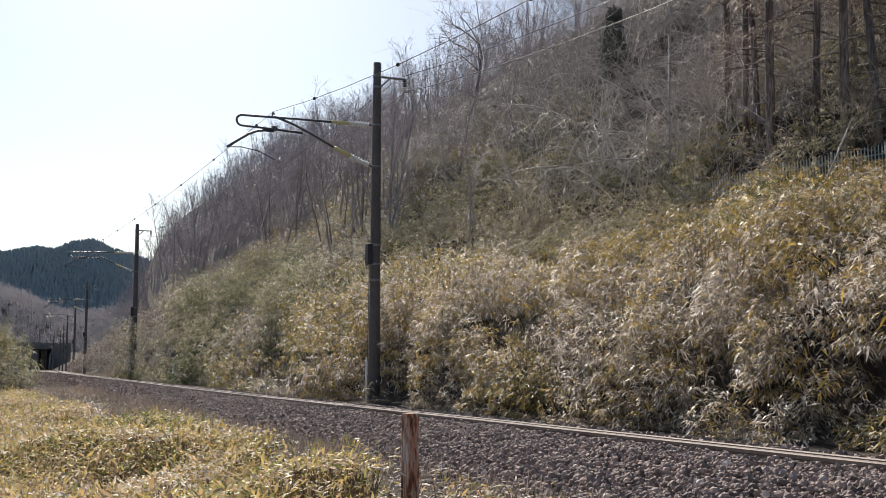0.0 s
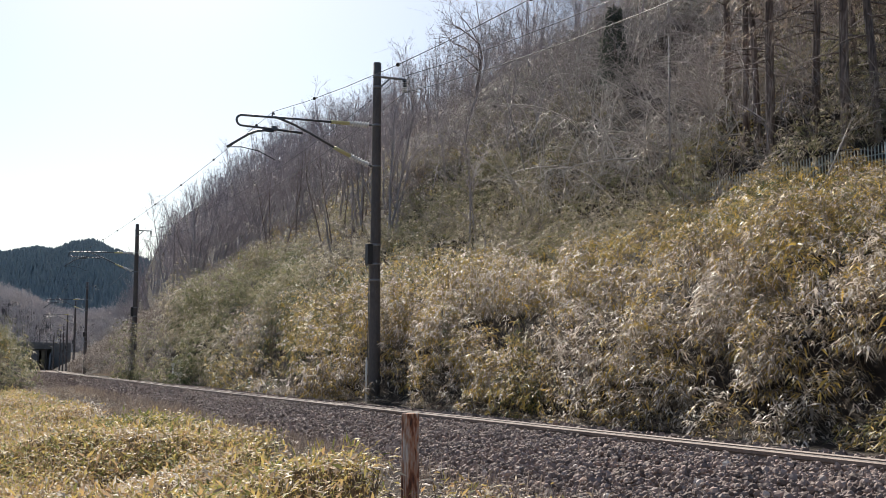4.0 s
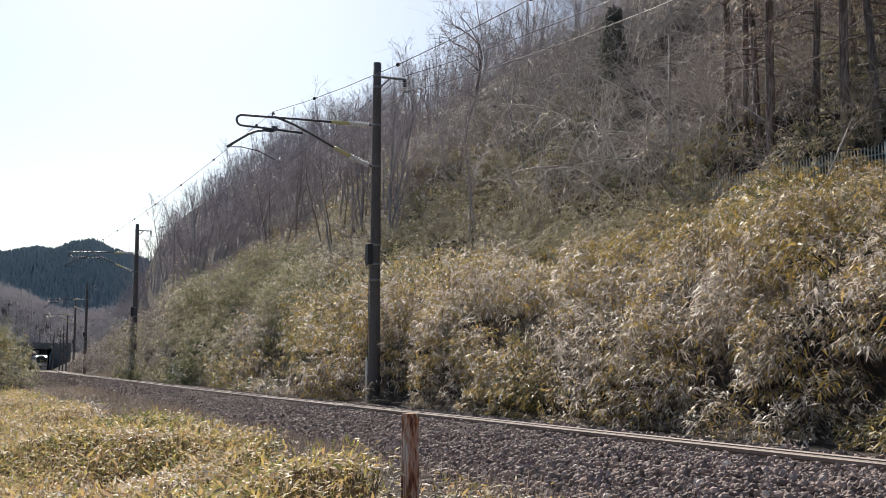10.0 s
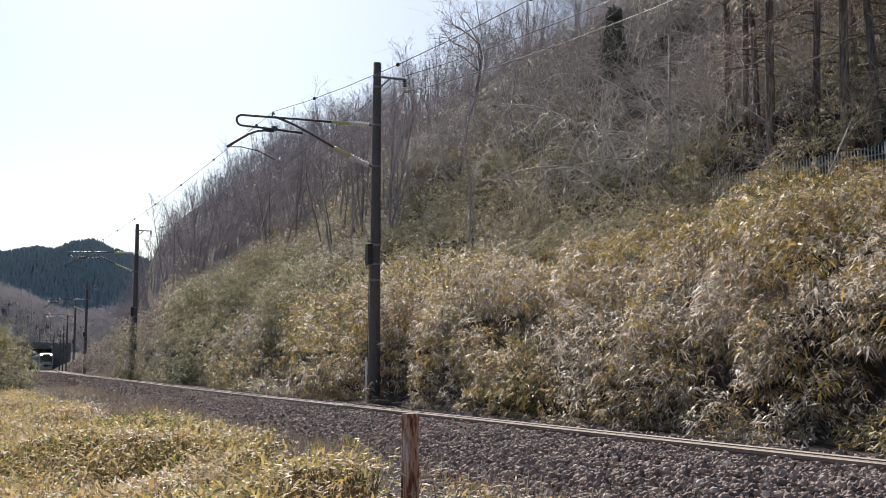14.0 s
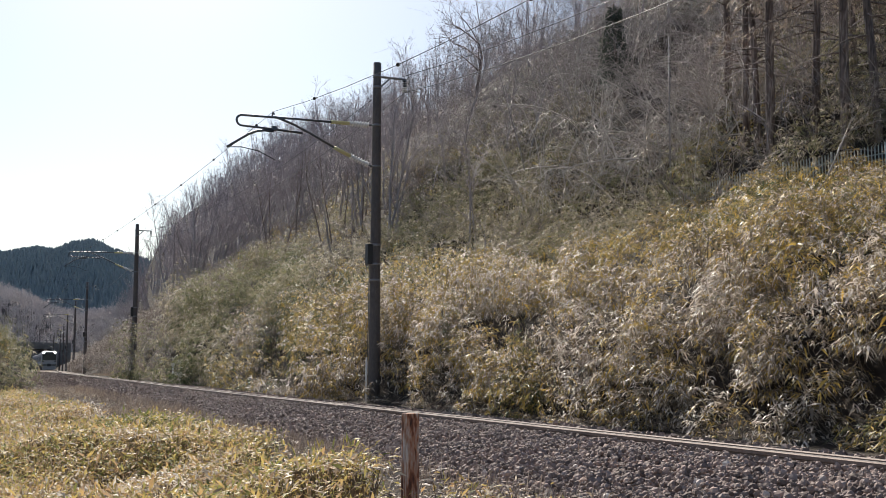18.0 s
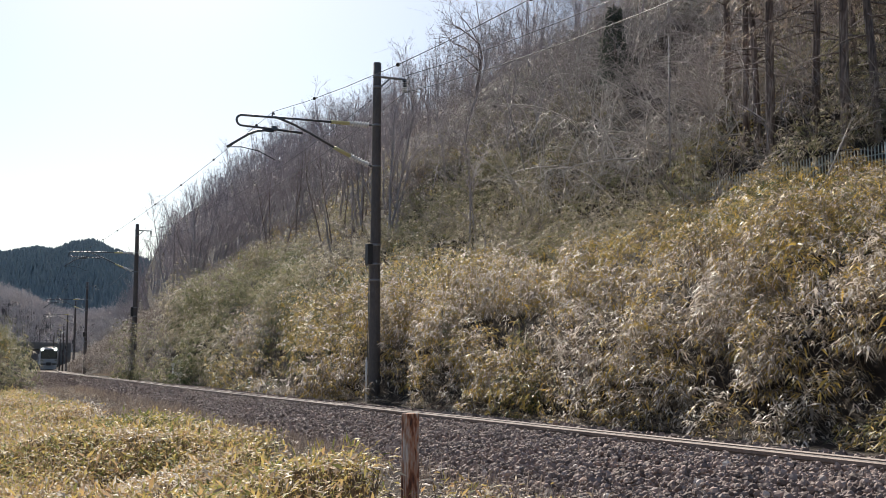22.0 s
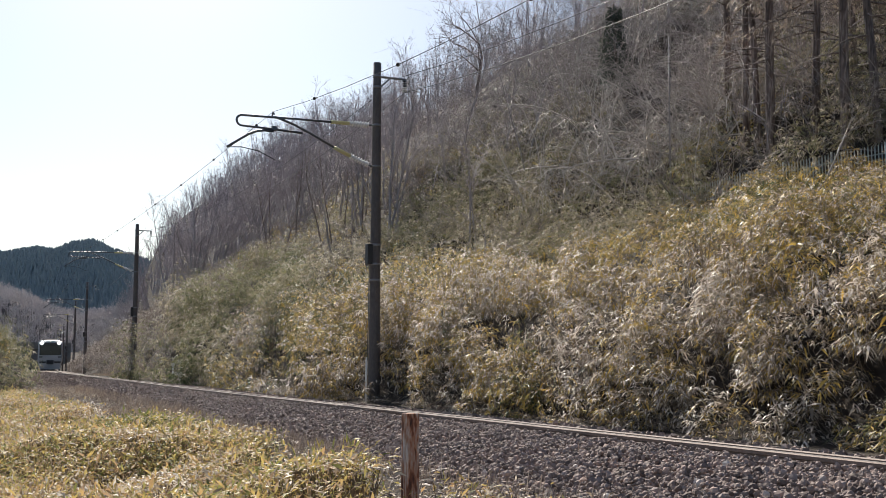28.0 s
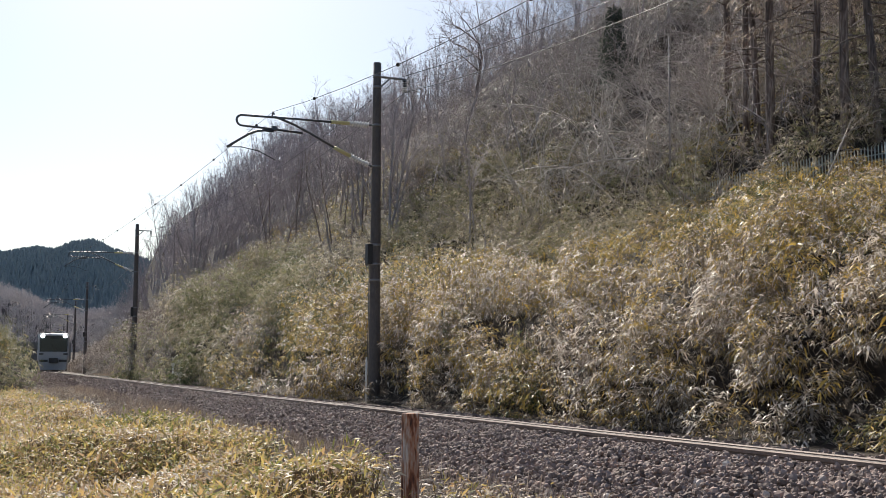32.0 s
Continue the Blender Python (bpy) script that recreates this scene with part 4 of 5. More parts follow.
kinds = [slim_arrays(60 + k, 8.0, 0.085, 1 + k % 2, boughs=8, twigs=3, fine=2, thin=0.008) for k in range(7)]
tree_mass("hillside_wood", kinds, spots(85, 180, 30, 62, 200, 16, on_hill), 18, M_HILLWOOD, "low leafless grey-brown woodland along the crest of the hill", 0.6, 0.95)
tree_mass("hillside_wood", kinds, np.concatenate([spots(60, 190, 14, 34, 190, 17, on_hill), spots(150, 250, 10, 60, 150, 28, on_hill), spots(225, 350, 8, 55, 230, 48, on_hill), spots(40, 240, 46, 70, 90, 39, on_hill)]), 19, M_HILLWOOD, "dense leafless grey-brown woodland covering the hill", 0.75, 1.1)
tall = [slim_thing(340 + k, 7.6, 0.075, "leafless grey tree at the end of the hill", 2, boughs=11, twigs=5) for k in range(3)]
strew(tall, spots(58, 100, 9, 19, 36, 38), 40, 0.9, 1.3, 7)
s, q = scatter(2, 72, 14, 46, 0.36, 71)
crng = np.random.default_rng(72)
clumps("dry_brush", s, q, crng.uniform(0.6, 1.3, len(s)), crng.uniform(0.3, 0.9, len(s)), 50, 0.19, crng.normal(-0.02, 0.14, len(s)), "low grey-brown brush under the bare trees on the hill", 73, "brush", M_DRYBRUSH)
s, q = scatter(-16, 8, 13.5, 32, 0.5, 61)
crng = np.random.default_rng(62)
clumps("dry_brush", s, q, crng.uniform(0.5, 1.2, len(s)), crng.uniform(0.4, 1.6, len(s)), 230, 0.13, crng.normal(0.25, 0.12, len(s)), "grey-brown dry brush under the conifers", 63, "brush", M_DRYBRUSH)
low_kinds = [slim_arrays(360 + k, 8.0, 0.075, 1 + k % 3, boughs=8, twigs=3, fine=2, thin=0.007) for k in range(5)]
tree_mass("hillside_wood", low_kinds, np.concatenate([spots(8, 95, 22, 60, 230, 41, on_hill), spots(-20, 30, 40, 66, 40, 42, on_hill)]), 43, M_HILLWOOD, "low leafless grey-brown woodland on the upper slope", 0.5, 0.8)
shrubs = [shrub(70 + k, 1.9, "tangled leafless brown shrub on the cutting slope") for k in range(4)]
strew(shrubs, np.concatenate([spots(-4, 30, 9.5, 16, 22, 5), spots(20, 80, 8, 15, 22, 6), spots(-14, 6, 14, 28, 20, 36), spots(60, 130, 3.6, 10, 30, 7)]), 9, 0.7, 1.4, 12)


def tangle_pile(seed, size, stems, twigs, fine, r, arch):
    """Stems that rise and bow over, breaking up into ever finer twigs."""
    rng = np.random.default_rng(seed)
    pile = Pile()
    for _ in range(stems):
        az, el = rng.uniform(0, 2 * math.pi), rng.uniform(0.7, 1.45)
        d = np.array([math.cos(az) * math.cos(el), math.sin(az) * math.cos(el), math.sin(el)])
        L = size * rng.uniform(0.7, 1.35)
        pts, _d = bough(rng, (rng.normal(0, 0.22 * size), rng.normal(0, 0.22 * size), -0.2), d, L, 7, 0.17, arch)
        radii = np.linspace(r, r * 0.3, 8) * rng.uniform(0.6, 1.2)
        pile.add(tube_np(pts, radii, 4 if r > 0.015 else 3, caps=False))
        for _t in range(twigs):
            k = rng.integers(2, 7)
            d2 = unit(unit(pts[k + 1] - pts[k]) + 0.75 * unit(rng.normal(0, 1, 3)))
            tp, _d = bough(rng, pts[k], d2, L * rng.uniform(0.18, 0.42), 3, 0.22, arch * 0.7)
            pile.add(tube_np(tp, np.linspace(radii[k] * 0.55, r * 0.16, 4), 3, caps=False))
            for _f in range(fine):
                j = rng.integers(0, 3)
                fp2, _d = bough(rng, tp[j + 1], unit(unit(tp[j + 1] - tp[j]) + 0.8 * unit(rng.normal(0, 1, 3))), L * rng.uniform(0.08, 0.2), 2, 0.15, arch)
                pile.add(tube_np(fp2, np.linspace(r * 0.22, r * 0.12, 3), 3, caps=False))
    return pile


def tangle(seed, size, label, stems, twigs, fine, mat, r, arch):
    return tagged(new("shrub", tangle_pile(seed, size, stems, twigs, fine, r, arch).mesh("shrub", mat)), label, "shrub", "leafless shrubs on the slope")


tangles = [tangle(80 + k, 3.4, "large arching tangle of bare brown vines and branches", 22, 7, 3, M_THICKET, 0.016, -0.13) for k in range(4)]
strew(tangles, np.concatenate([spots(-3, 34, 15, 32, 66, 25), spots(30, 70, 12, 26, 16, 26), spots(-12, -1, 16, 26, 14, 29)]), 27, 0.7, 1.4, 10)

dark = [slim_thing(410 + k, 6.6, 0.055, "dark-trunked leafless tree rising from the top of the bamboo grass", 1, (M_CEDARBARK, M_THICKET), boughs=9, twigs=4) for k in range(3)]
strew(dark, np.concatenate([place(np.array([27.0, 31.0, 24.5, 36.0]), np.array([11.0, 9.6, 11.6, 10.2])), spots(22, 46, 10, 14, 6, 94)]), 95, 0.7, 1.0, 6)
pale = [tangle(390 + k, 3.4, "wide arching tangle of sunlit pale bare branches", 8, 6, 3, M_PALEWOOD, 0.03, -0.15) for k in range(3)]
strew(pale, np.concatenate([spots(0.5, 11, 13.4, 16.8, 16, 77), spots(6, 26, 16, 24, 9, 78)]), 79, 0.8, 1.2, 10)
bramble = [tangle_pile(380 + k, 3.2, 12, 5, 2, 0.014, -0.13) for k in range(5)]
bramble = [(np.concatenate(b.v), np.concatenate(b.f)) for b in bramble]
tree_mass("hillside_brambles", bramble, np.concatenate([spots(8, 66, 18, 42, 80, 74, on_hill), spots(-2, 20, 16, 34, 26, 75)]), 76, M_THICKET, "arching bare brown branches tangled over the hillside", 0.7, 1.4)


def cedar(seed, height, r, low, label):
    """A tall conifer: straight trunk, dead stubs low down and drooping sprays of needles over them."""
    rng = np.random.default_rng(seed)
    trunk, boughs = Pile(), Pile()
    pts, _d = bough(rng, (0, 0, -0.4), (0, 0, 1), height, 8, 0.015)
    trunk.add(tube_np(pts, np.linspace(r, r * 0.2, 9), 10))
    cs, ws = [], []
    for _ in range(int(height * 5)):
        t = rng.uniform(0.12, 1.0)
        z = t * height
        live = z > low * rng.uniform(0.7, 1.3)
        az = rng.uniform(0, 2 * math.pi)
        el = rng.uniform(-0.3, 0.3)
        c = np.array([np.interp(z, pts[:, 2], pts[:, 0]), np.interp(z, pts[:, 2], pts[:, 1]), z])
        ln = (2.6 * (1.1 - t) + 0.5) * rng.uniform(0.6, 1.1) if live else rng.uniform(0.4, 1.6)
        b, _d = bough(rng, c, (math.cos(az) * math.cos(el), math.sin(az) * math.cos(el), math.sin(el)), ln, 4, 0.12, -0.06)
        boughs.add(tube_np(b, np.linspace(0.028, 0.008, 5), 4, caps=False))
        if live:
            m = int(32 * ln)
            k = rng.uniform(0.25, 1, m) * 4
            i0 = np.clip(k.astype(int), 0, 3)
            cs.append(b[i0] + (b[i0 + 1] - b[i0]) * (k - i0)[:, None] + rng.normal(0, 0.06, (m, 3)))
            ws.append(unit(np.array([math.cos(az), math.sin(az), -0.5])[None] + rng.normal(0, 0.75, (m, 3))))
    c, w = np.concatenate(cs), np.concatenate(ws)
    ln = rng.uniform(0.08, 0.22, len(c))
    v, f = leaves_np(c, w, ln, ln * rng.uniform(0.14, 0.26, len(c)), rng.uniform(0.1, 0.6, len(c)), rng)
    root = tagged(new("cedar_tree"), label, "conifer tree")
    part("trunk", trunk.mesh("trunk", M_CEDARBARK), root)
    tagged(part("deadwood", boughs.mesh("deadwood", M_CEDARBARK), root, "bare dead side branches"), kind="stuff")
    part("crown", mesh_np("crown", v, f, M_CEDAR), root, "drooping brown-green needle sprays")
    return root


CEDAR_LABEL = "tall conifer with a reddish-brown trunk at the top of the slope"
cedars = [cedar(90, 19, 0.135, 4.5, CEDAR_LABEL), cedar(91, 18, 0.105, 5.0, CEDAR_LABEL), cedar(92, 20, 0.115, 3.5, CEDAR_LABEL)]
row = [(-4.1, 14.2), (0.65, 15.0), (-5.25, 14.2), (-0.85, 14.6), (0.0, 14.9), (-2.2, 15.0), (3.2, 16.5), (-1.2, 17.5), (-4.2, 18.5), (-6.0, 17.0), (5.6, 19.5), (0.6, 19.5), (-8.5, 16.0), (-2.5, 21.0), (-7.0, 22.0),
       (-12.0, 20.0), (-9.0, 29.0)]
low_cedars = [cedar(93 + k, 13, 0.12, 0.3, "young conifer with drooping grey-green foliage to the ground") for k in range(2)]
strew(low_cedars, np.concatenate([spots(-14, -4, 22, 32, 2, 64), spots(8, 20, 28, 36, 2, 65)]), 66, 0.6, 1.1, 1.5)
M_IVY = leafy("ivy_leaf", [(0.1, (0.05, 0.062, 0.05)), (0.5, (0.095, 0.115, 0.09)), (1.0, (0.17, 0.19, 0.15))], rough=0.8, through_light=0.25, tint=False, spec=0.3)


def ivy_tree(seed, height, radius):
    """A slim trunk wrapped in a column of evergreen leaves, narrowing to its top."""
    rng = np.random.default_rng(seed)
    n = 5200
    z = rng.uniform(0.08, 1.0, n)
    az = rng.uniform(0, 2 * math.pi, n)
    rad = radius * (1.05 - 0.75 * z ** 1.6) * (1 - 0.5 * rng.random(n) ** 2) * (1 + 0.3 * np.sin(9 * z + 2 * az) * np.sin(3 * az + 14 * z))
    c = np.stack([np.cos(az) * rad, np.sin(az) * rad, z * height], -1)
    way = unit(np.stack([np.cos(az), np.sin(az), az * 0 - 0.5], -1) + rng.normal(0, 0.5, (n, 3)))
    ln = rng.uniform(0.08, 0.16, n)
    v, f = leaves_np(c, way, ln, ln * 0.6, ln * 0 + 0.3, rng)
    root = tagged(new("ivy_clad_tree"), "dark green ivy-clad tree standing in the bare thicket", "tree")
    part("trunk", tube("trunk", [(0, 0, -0.4), (0.05, 0, height * 0.5), (0, 0.04, height * 1.05)], [0.12, 0.09, 0.03], M_CEDARBARK, 8), root)
    part("crown", mesh_np("crown", v, f, M_IVY), root, "coat of dark evergreen leaves")
    return root


for seed, s, q, hgt, rad in ((601, 15.1, 19.9, 4.0, 0.7),):
    p = place(np.array([s]), np.array([q]))[0]
    ivy_tree(seed, hgt, rad).matrix_basis = pose(p[0], p[1], p[2])
strew(cedars, np.concatenate([place(np.array([a]), np.array([b])) for a, b in row]), 10, 0.95, 1.05, 0.35)


# ---- poles of the overhead line ----
def ribbed(a, b, r, ribs, sides=12):
    """A ribbed insulator between two points."""
    a, b = np.array(a, float), np.array(b, float)
    t = np.linspace(0, 1, ribs * 4 + 1)
    rad = np.where(np.arange(len(t)) % 4 < 2, r, r * 0.42)
    return tube_np(a + (b - a) * t[:, None], rad, sides)


M_CONDUIT = plain("pale_conduit", (0.72, 0.70, 0.67), rough=0.6)


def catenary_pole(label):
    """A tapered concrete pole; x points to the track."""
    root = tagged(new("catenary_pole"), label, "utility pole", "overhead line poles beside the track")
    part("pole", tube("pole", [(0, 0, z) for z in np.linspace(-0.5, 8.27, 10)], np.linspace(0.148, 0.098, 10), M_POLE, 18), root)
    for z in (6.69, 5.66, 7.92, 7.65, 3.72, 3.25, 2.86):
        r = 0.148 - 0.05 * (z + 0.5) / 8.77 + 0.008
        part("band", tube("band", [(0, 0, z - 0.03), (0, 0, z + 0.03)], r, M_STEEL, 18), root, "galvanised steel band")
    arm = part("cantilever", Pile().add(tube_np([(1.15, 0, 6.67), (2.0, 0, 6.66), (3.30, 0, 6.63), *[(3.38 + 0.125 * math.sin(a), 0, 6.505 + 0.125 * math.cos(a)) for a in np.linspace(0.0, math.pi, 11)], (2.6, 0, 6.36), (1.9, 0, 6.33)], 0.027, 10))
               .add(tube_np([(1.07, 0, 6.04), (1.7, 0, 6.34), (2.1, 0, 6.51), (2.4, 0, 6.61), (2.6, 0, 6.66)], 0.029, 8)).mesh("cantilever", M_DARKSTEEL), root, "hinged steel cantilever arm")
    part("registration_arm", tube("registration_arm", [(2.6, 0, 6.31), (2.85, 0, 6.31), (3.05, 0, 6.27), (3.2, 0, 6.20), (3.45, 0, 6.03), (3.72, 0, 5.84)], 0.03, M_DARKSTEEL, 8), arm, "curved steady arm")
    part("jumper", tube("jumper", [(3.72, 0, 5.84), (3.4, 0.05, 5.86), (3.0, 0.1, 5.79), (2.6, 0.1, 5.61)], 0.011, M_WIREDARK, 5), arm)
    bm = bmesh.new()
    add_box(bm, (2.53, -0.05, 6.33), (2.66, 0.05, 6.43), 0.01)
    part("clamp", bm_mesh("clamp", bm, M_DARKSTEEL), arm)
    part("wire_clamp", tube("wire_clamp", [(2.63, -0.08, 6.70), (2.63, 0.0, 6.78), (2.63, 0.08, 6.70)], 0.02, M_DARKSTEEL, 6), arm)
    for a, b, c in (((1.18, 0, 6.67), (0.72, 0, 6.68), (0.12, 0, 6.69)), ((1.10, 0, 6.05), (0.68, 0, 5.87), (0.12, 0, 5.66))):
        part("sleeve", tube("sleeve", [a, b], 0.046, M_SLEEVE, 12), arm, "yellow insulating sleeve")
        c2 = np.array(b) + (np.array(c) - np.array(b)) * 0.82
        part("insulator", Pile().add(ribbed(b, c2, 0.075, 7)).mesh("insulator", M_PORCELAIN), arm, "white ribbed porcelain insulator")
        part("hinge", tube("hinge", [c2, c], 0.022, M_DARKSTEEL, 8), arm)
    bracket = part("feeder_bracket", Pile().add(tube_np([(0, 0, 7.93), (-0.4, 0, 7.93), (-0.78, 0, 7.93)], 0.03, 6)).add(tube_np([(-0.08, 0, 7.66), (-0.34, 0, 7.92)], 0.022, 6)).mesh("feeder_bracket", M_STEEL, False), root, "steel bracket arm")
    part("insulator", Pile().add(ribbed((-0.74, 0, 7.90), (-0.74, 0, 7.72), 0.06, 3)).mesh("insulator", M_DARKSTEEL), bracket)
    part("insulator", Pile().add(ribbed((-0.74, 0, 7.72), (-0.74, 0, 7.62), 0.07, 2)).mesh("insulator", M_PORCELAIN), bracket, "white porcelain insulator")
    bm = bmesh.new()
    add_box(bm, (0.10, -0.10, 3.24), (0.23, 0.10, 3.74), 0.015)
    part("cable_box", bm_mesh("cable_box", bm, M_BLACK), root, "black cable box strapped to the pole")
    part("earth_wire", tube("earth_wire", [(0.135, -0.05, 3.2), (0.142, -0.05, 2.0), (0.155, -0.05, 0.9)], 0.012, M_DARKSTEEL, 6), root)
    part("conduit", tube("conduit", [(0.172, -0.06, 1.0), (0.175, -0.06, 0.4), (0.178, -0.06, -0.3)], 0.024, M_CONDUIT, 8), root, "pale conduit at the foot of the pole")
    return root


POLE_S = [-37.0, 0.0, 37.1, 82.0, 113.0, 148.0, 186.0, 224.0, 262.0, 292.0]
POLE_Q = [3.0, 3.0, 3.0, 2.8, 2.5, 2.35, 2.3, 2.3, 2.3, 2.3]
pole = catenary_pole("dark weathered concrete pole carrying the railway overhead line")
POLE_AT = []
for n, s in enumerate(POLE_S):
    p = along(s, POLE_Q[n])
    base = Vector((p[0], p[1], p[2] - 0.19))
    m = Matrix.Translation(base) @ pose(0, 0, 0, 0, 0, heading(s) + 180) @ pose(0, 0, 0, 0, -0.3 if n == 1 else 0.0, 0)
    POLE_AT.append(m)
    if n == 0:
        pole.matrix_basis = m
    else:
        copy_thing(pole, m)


def strung(name, local, sag, r, mat, label, beads=0.0):
    """A wire from pole to pole, hanging between them; beads are its hanger covers."""
    pts = []
    for a, b, h in zip(POLE_AT, POLE_AT[1:], sag):
        p, q = a @ Vector(local), b @ Vector(local)
        for t in np.linspace(0, 1, 14, endpoint=False):
            v = p.lerp(q, t)
            pts.append((v.x, v.y, v.z - 4 * h * t * (1 - t)))
    pts.append(tuple(POLE_AT[-1] @ Vector(local)))
    ob = tagged(new(name, tube(name, pts, r, mat, 5)), label, "overhead wire")
    if beads:
        P = np.array(pts)
        L = np.concatenate([[0], np.cumsum(np.linalg.norm(np.diff(P, axis=0), axis=1))])
        for d in np.arange(0.25, 37 * 4, beads):
            c = [np.interp(d, L, P[:, k]) for k in range(3)]
            part("hanger_cover", bead_mesh, ob, "black hanger cover", at=pose(*c))
    return ob


bm = bmesh.new()
bmesh.ops.create_uvsphere(bm, u_segments=10, v_segments=6, radius=0.036)
bead_mesh = bm_mesh("hanger_cover", bm, M_BLACK, True)
SAGS = [1.2, 0.22, 0.35, 0.5, 0.5, 0.5, 0.5, 0.5, 0.5]
strung("messenger_wire", (2.63, 0, 6.78), SAGS, 0.006, M_WIREDARK, "dark stranded messenger wire with black hanger covers", 4.8)
strung("feeder_wire", (-0.74, 0, 7.6), [1.2, 0.8, 0.8, 0.8, 0.8, 0.8, 0.8, 0.8, 0.8], 0.010, M_WIRE, "pale aluminium feeder wire strung along the poles")
strung("ground_wire", (-0.6, 0, 7.97), [1.2, 0.7, 0.7, 0.7, 0.7, 0.7, 0.7, 0.7, 0.7], 0.006, M_WIREDARK, "thin dark wire strung above the feeder")

def box_mesh(name, lo, hi, mat, bevel=0.02):
    bm = bmesh.new()
    add_box(bm, lo, hi, bevel)
    return bm_mesh(name, bm, mat)


# ---- single trees, fence and stakes on the slope ----
def stand(ob, s, q, turn=0.0, size=1.0, lift=0.0, tilt=0.0):
    p = place(np.array([s]), np.array([q]), lift)[0]
    ob.matrix_basis = pose(p[0], p[1], p[2], 0, tilt, turn) @ Matrix.Scale(size, 4)
    return ob


stand(bare_tree("bare_tree", 301, 7.5, 0.12, (5, 4, 4, 3), mats=(M_CEDARBARK, M_CEDARBARK), label="forked leafless tree on the crest of the hill", thin=0.011, spread=0.75), 33.3, 21.5, 40)
stand(bare_tree("bare_tree", 302, 5.6, 0.07, (4, 4, 4, 2), mats=(M_CEDARBARK, M_SHRUB), label="forked leafless tree on the crest of the hill", thin=0.008, spread=0.9), 37.0, 20.0, 140)
stand(bare_tree("sapling", 303, 5.2, 0.06, (3, 3, 3), "thin dark leafless sapling above the bamboo grass", thin=0.008, spread=0.6), 21.0, 9.0, 10)
stand(bare_tree("sapling", 304, 2.4, 0.03, (3, 3, 3), "thin dark leafless sapling above the bamboo grass", thin=0.007, spread=0.7), 7.0, 9.5, 80)
stand(bare_tree("sapling", 305, 3.6, 0.02, (3, 3, 3), "thin brown leafless sapling leaning over the bamboo grass", mats=(M_SHRUB, M_SHRUB), thin=0.006, spread=0.55, lean=(0.62, 0.1)), -6.4, 10.6, 0, 1.25, 0.5)
stand(bare_tree("sapling", 306, 5.0, 0.06, (4, 3, 3), "thin dark leafless sapling above the bamboo grass", thin=0.009, spread=0.7), 55.0, 8.5, 0)
stand(copy_thing(cedars[2], pose(0, 0, 0)), 42.5, 36.0, 30, 0.6)
M_FENCE = surface("faded_fence_paint", [(0.3, (0.34, 0.38, 0.365)), (0.7, (0.50, 0.54, 0.52))], scale=3, rough=0.7)
M_STAKE = surface("weathered_stake", [(0.3, (0.06, 0.05, 0.045)), (0.7, (0.14, 0.12, 0.11))], scale=5, rough=0.9)
fence = tagged(new("picket_fence"), "faded grey-green metal picket fence half hidden in brush", "fence")
FS = np.arange(-8.0, 2.1, 0.108)
fp = place(FS, FS * 0 + 13.3, -0.34)
picket_mesh = tube("picket", [(0, 0, 0.0), (0, 0, 0.80), (0, 0, 0.87)], [0.016, 0.016, 0.005], M_FENCE, 6, False)
for p in fp:
    part("picket", picket_mesh, fence, at=pose(*p))
for z in (0.22, 0.64):
    part("fence_rail", tube("fence_rail", fp + np.array([0, 0, z]), 0.014, M_FENCE, 5), fence)
for p in fp[::16]:
    part("fence_post", tube("fence_post", [(0, 0, -0.3), (0, 0, 0.9)], 0.026, M_FENCE, 8), fence, at=pose(*p))
stand(tagged(new("marker_stake", tube("marker_stake", [(0, 0, -0.3), (0.02, 0, 0.7), (0.0, 0, 1.5)], [0.05, 0.045, 0.04], M_STAKE, 7, False)), "short dark weathered stake among the bamboo grass", "stake"), 7.9, 8.3)
stand(tagged(new("thin_pole", tube("thin_pole", [(0, 0, -0.3), (0, 0, 2.6), (0.03, 0, 5.4)], [0.026, 0.024, 0.018], M_BARK, 7)), "thin pale vertical pole rising out of the brush", "pole"), 1.65, 13.0)
sign = tagged(new("trackside_marker"), "small pale trackside marker plate on a thin post", "sign")
part("post", tube("post", [(0, 0, -0.3), (0, 0, 0.8)], 0.03, M_CONDUIT, 8), sign)
part("plate", box_mesh("plate", (0.02, -0.012, 0.2), (0.34, 0.012, 0.5), M_CONDUIT, 0.004), sign, "pale grey plate")
part("cap", box_mesh("cap", (-0.06, -0.03, 0.74), (0.06, 0.03, 0.86), M_PORCELAIN, 0.01), sign, "small white cap")
stand(sign, 18.4, 1.8, heading(18.4))

# ---- rusty post by the verge ----
M_RUSTPOST = surface("peeling_rust", [(0.36, (0.07, 0.03, 0.024)), (0.44, (0.24, 0.09, 0.05)), (0.47, (0.42, 0.20, 0.12)), (0.535, (0.46, 0.33, 0.27)), (0.6, (0.64, 0.55, 0.51))],
                     scale=16, fine=60, rough=0.85, bump=0.6, stretch=(1, 1, 0.22))
bm = bmesh.new()
add_box(bm, (-0.046, -0.046, -0.3), (0.046, 0.046, 0.83), 0.006)
bmesh.ops.subdivide_edges(bm, edges=[e for e in bm.edges if e.calc_length() > 0.5], cuts=10)
for v in bm.verts:
    v.co.x += 0.003 * noise.noise(v.co * 6)
    v.co.y += 0.003 * noise.noise(v.co * 6 + Vector((9, 0, 0)))
post = tagged(new("rusty_post", bm_mesh("rusty_post", bm, M_RUSTPOST)), "square rust-stained post with peeling paint standing in the verge", "post")
post.matrix_basis = pose(-0.22, 7.7, 0.45, 0, 0, 28)

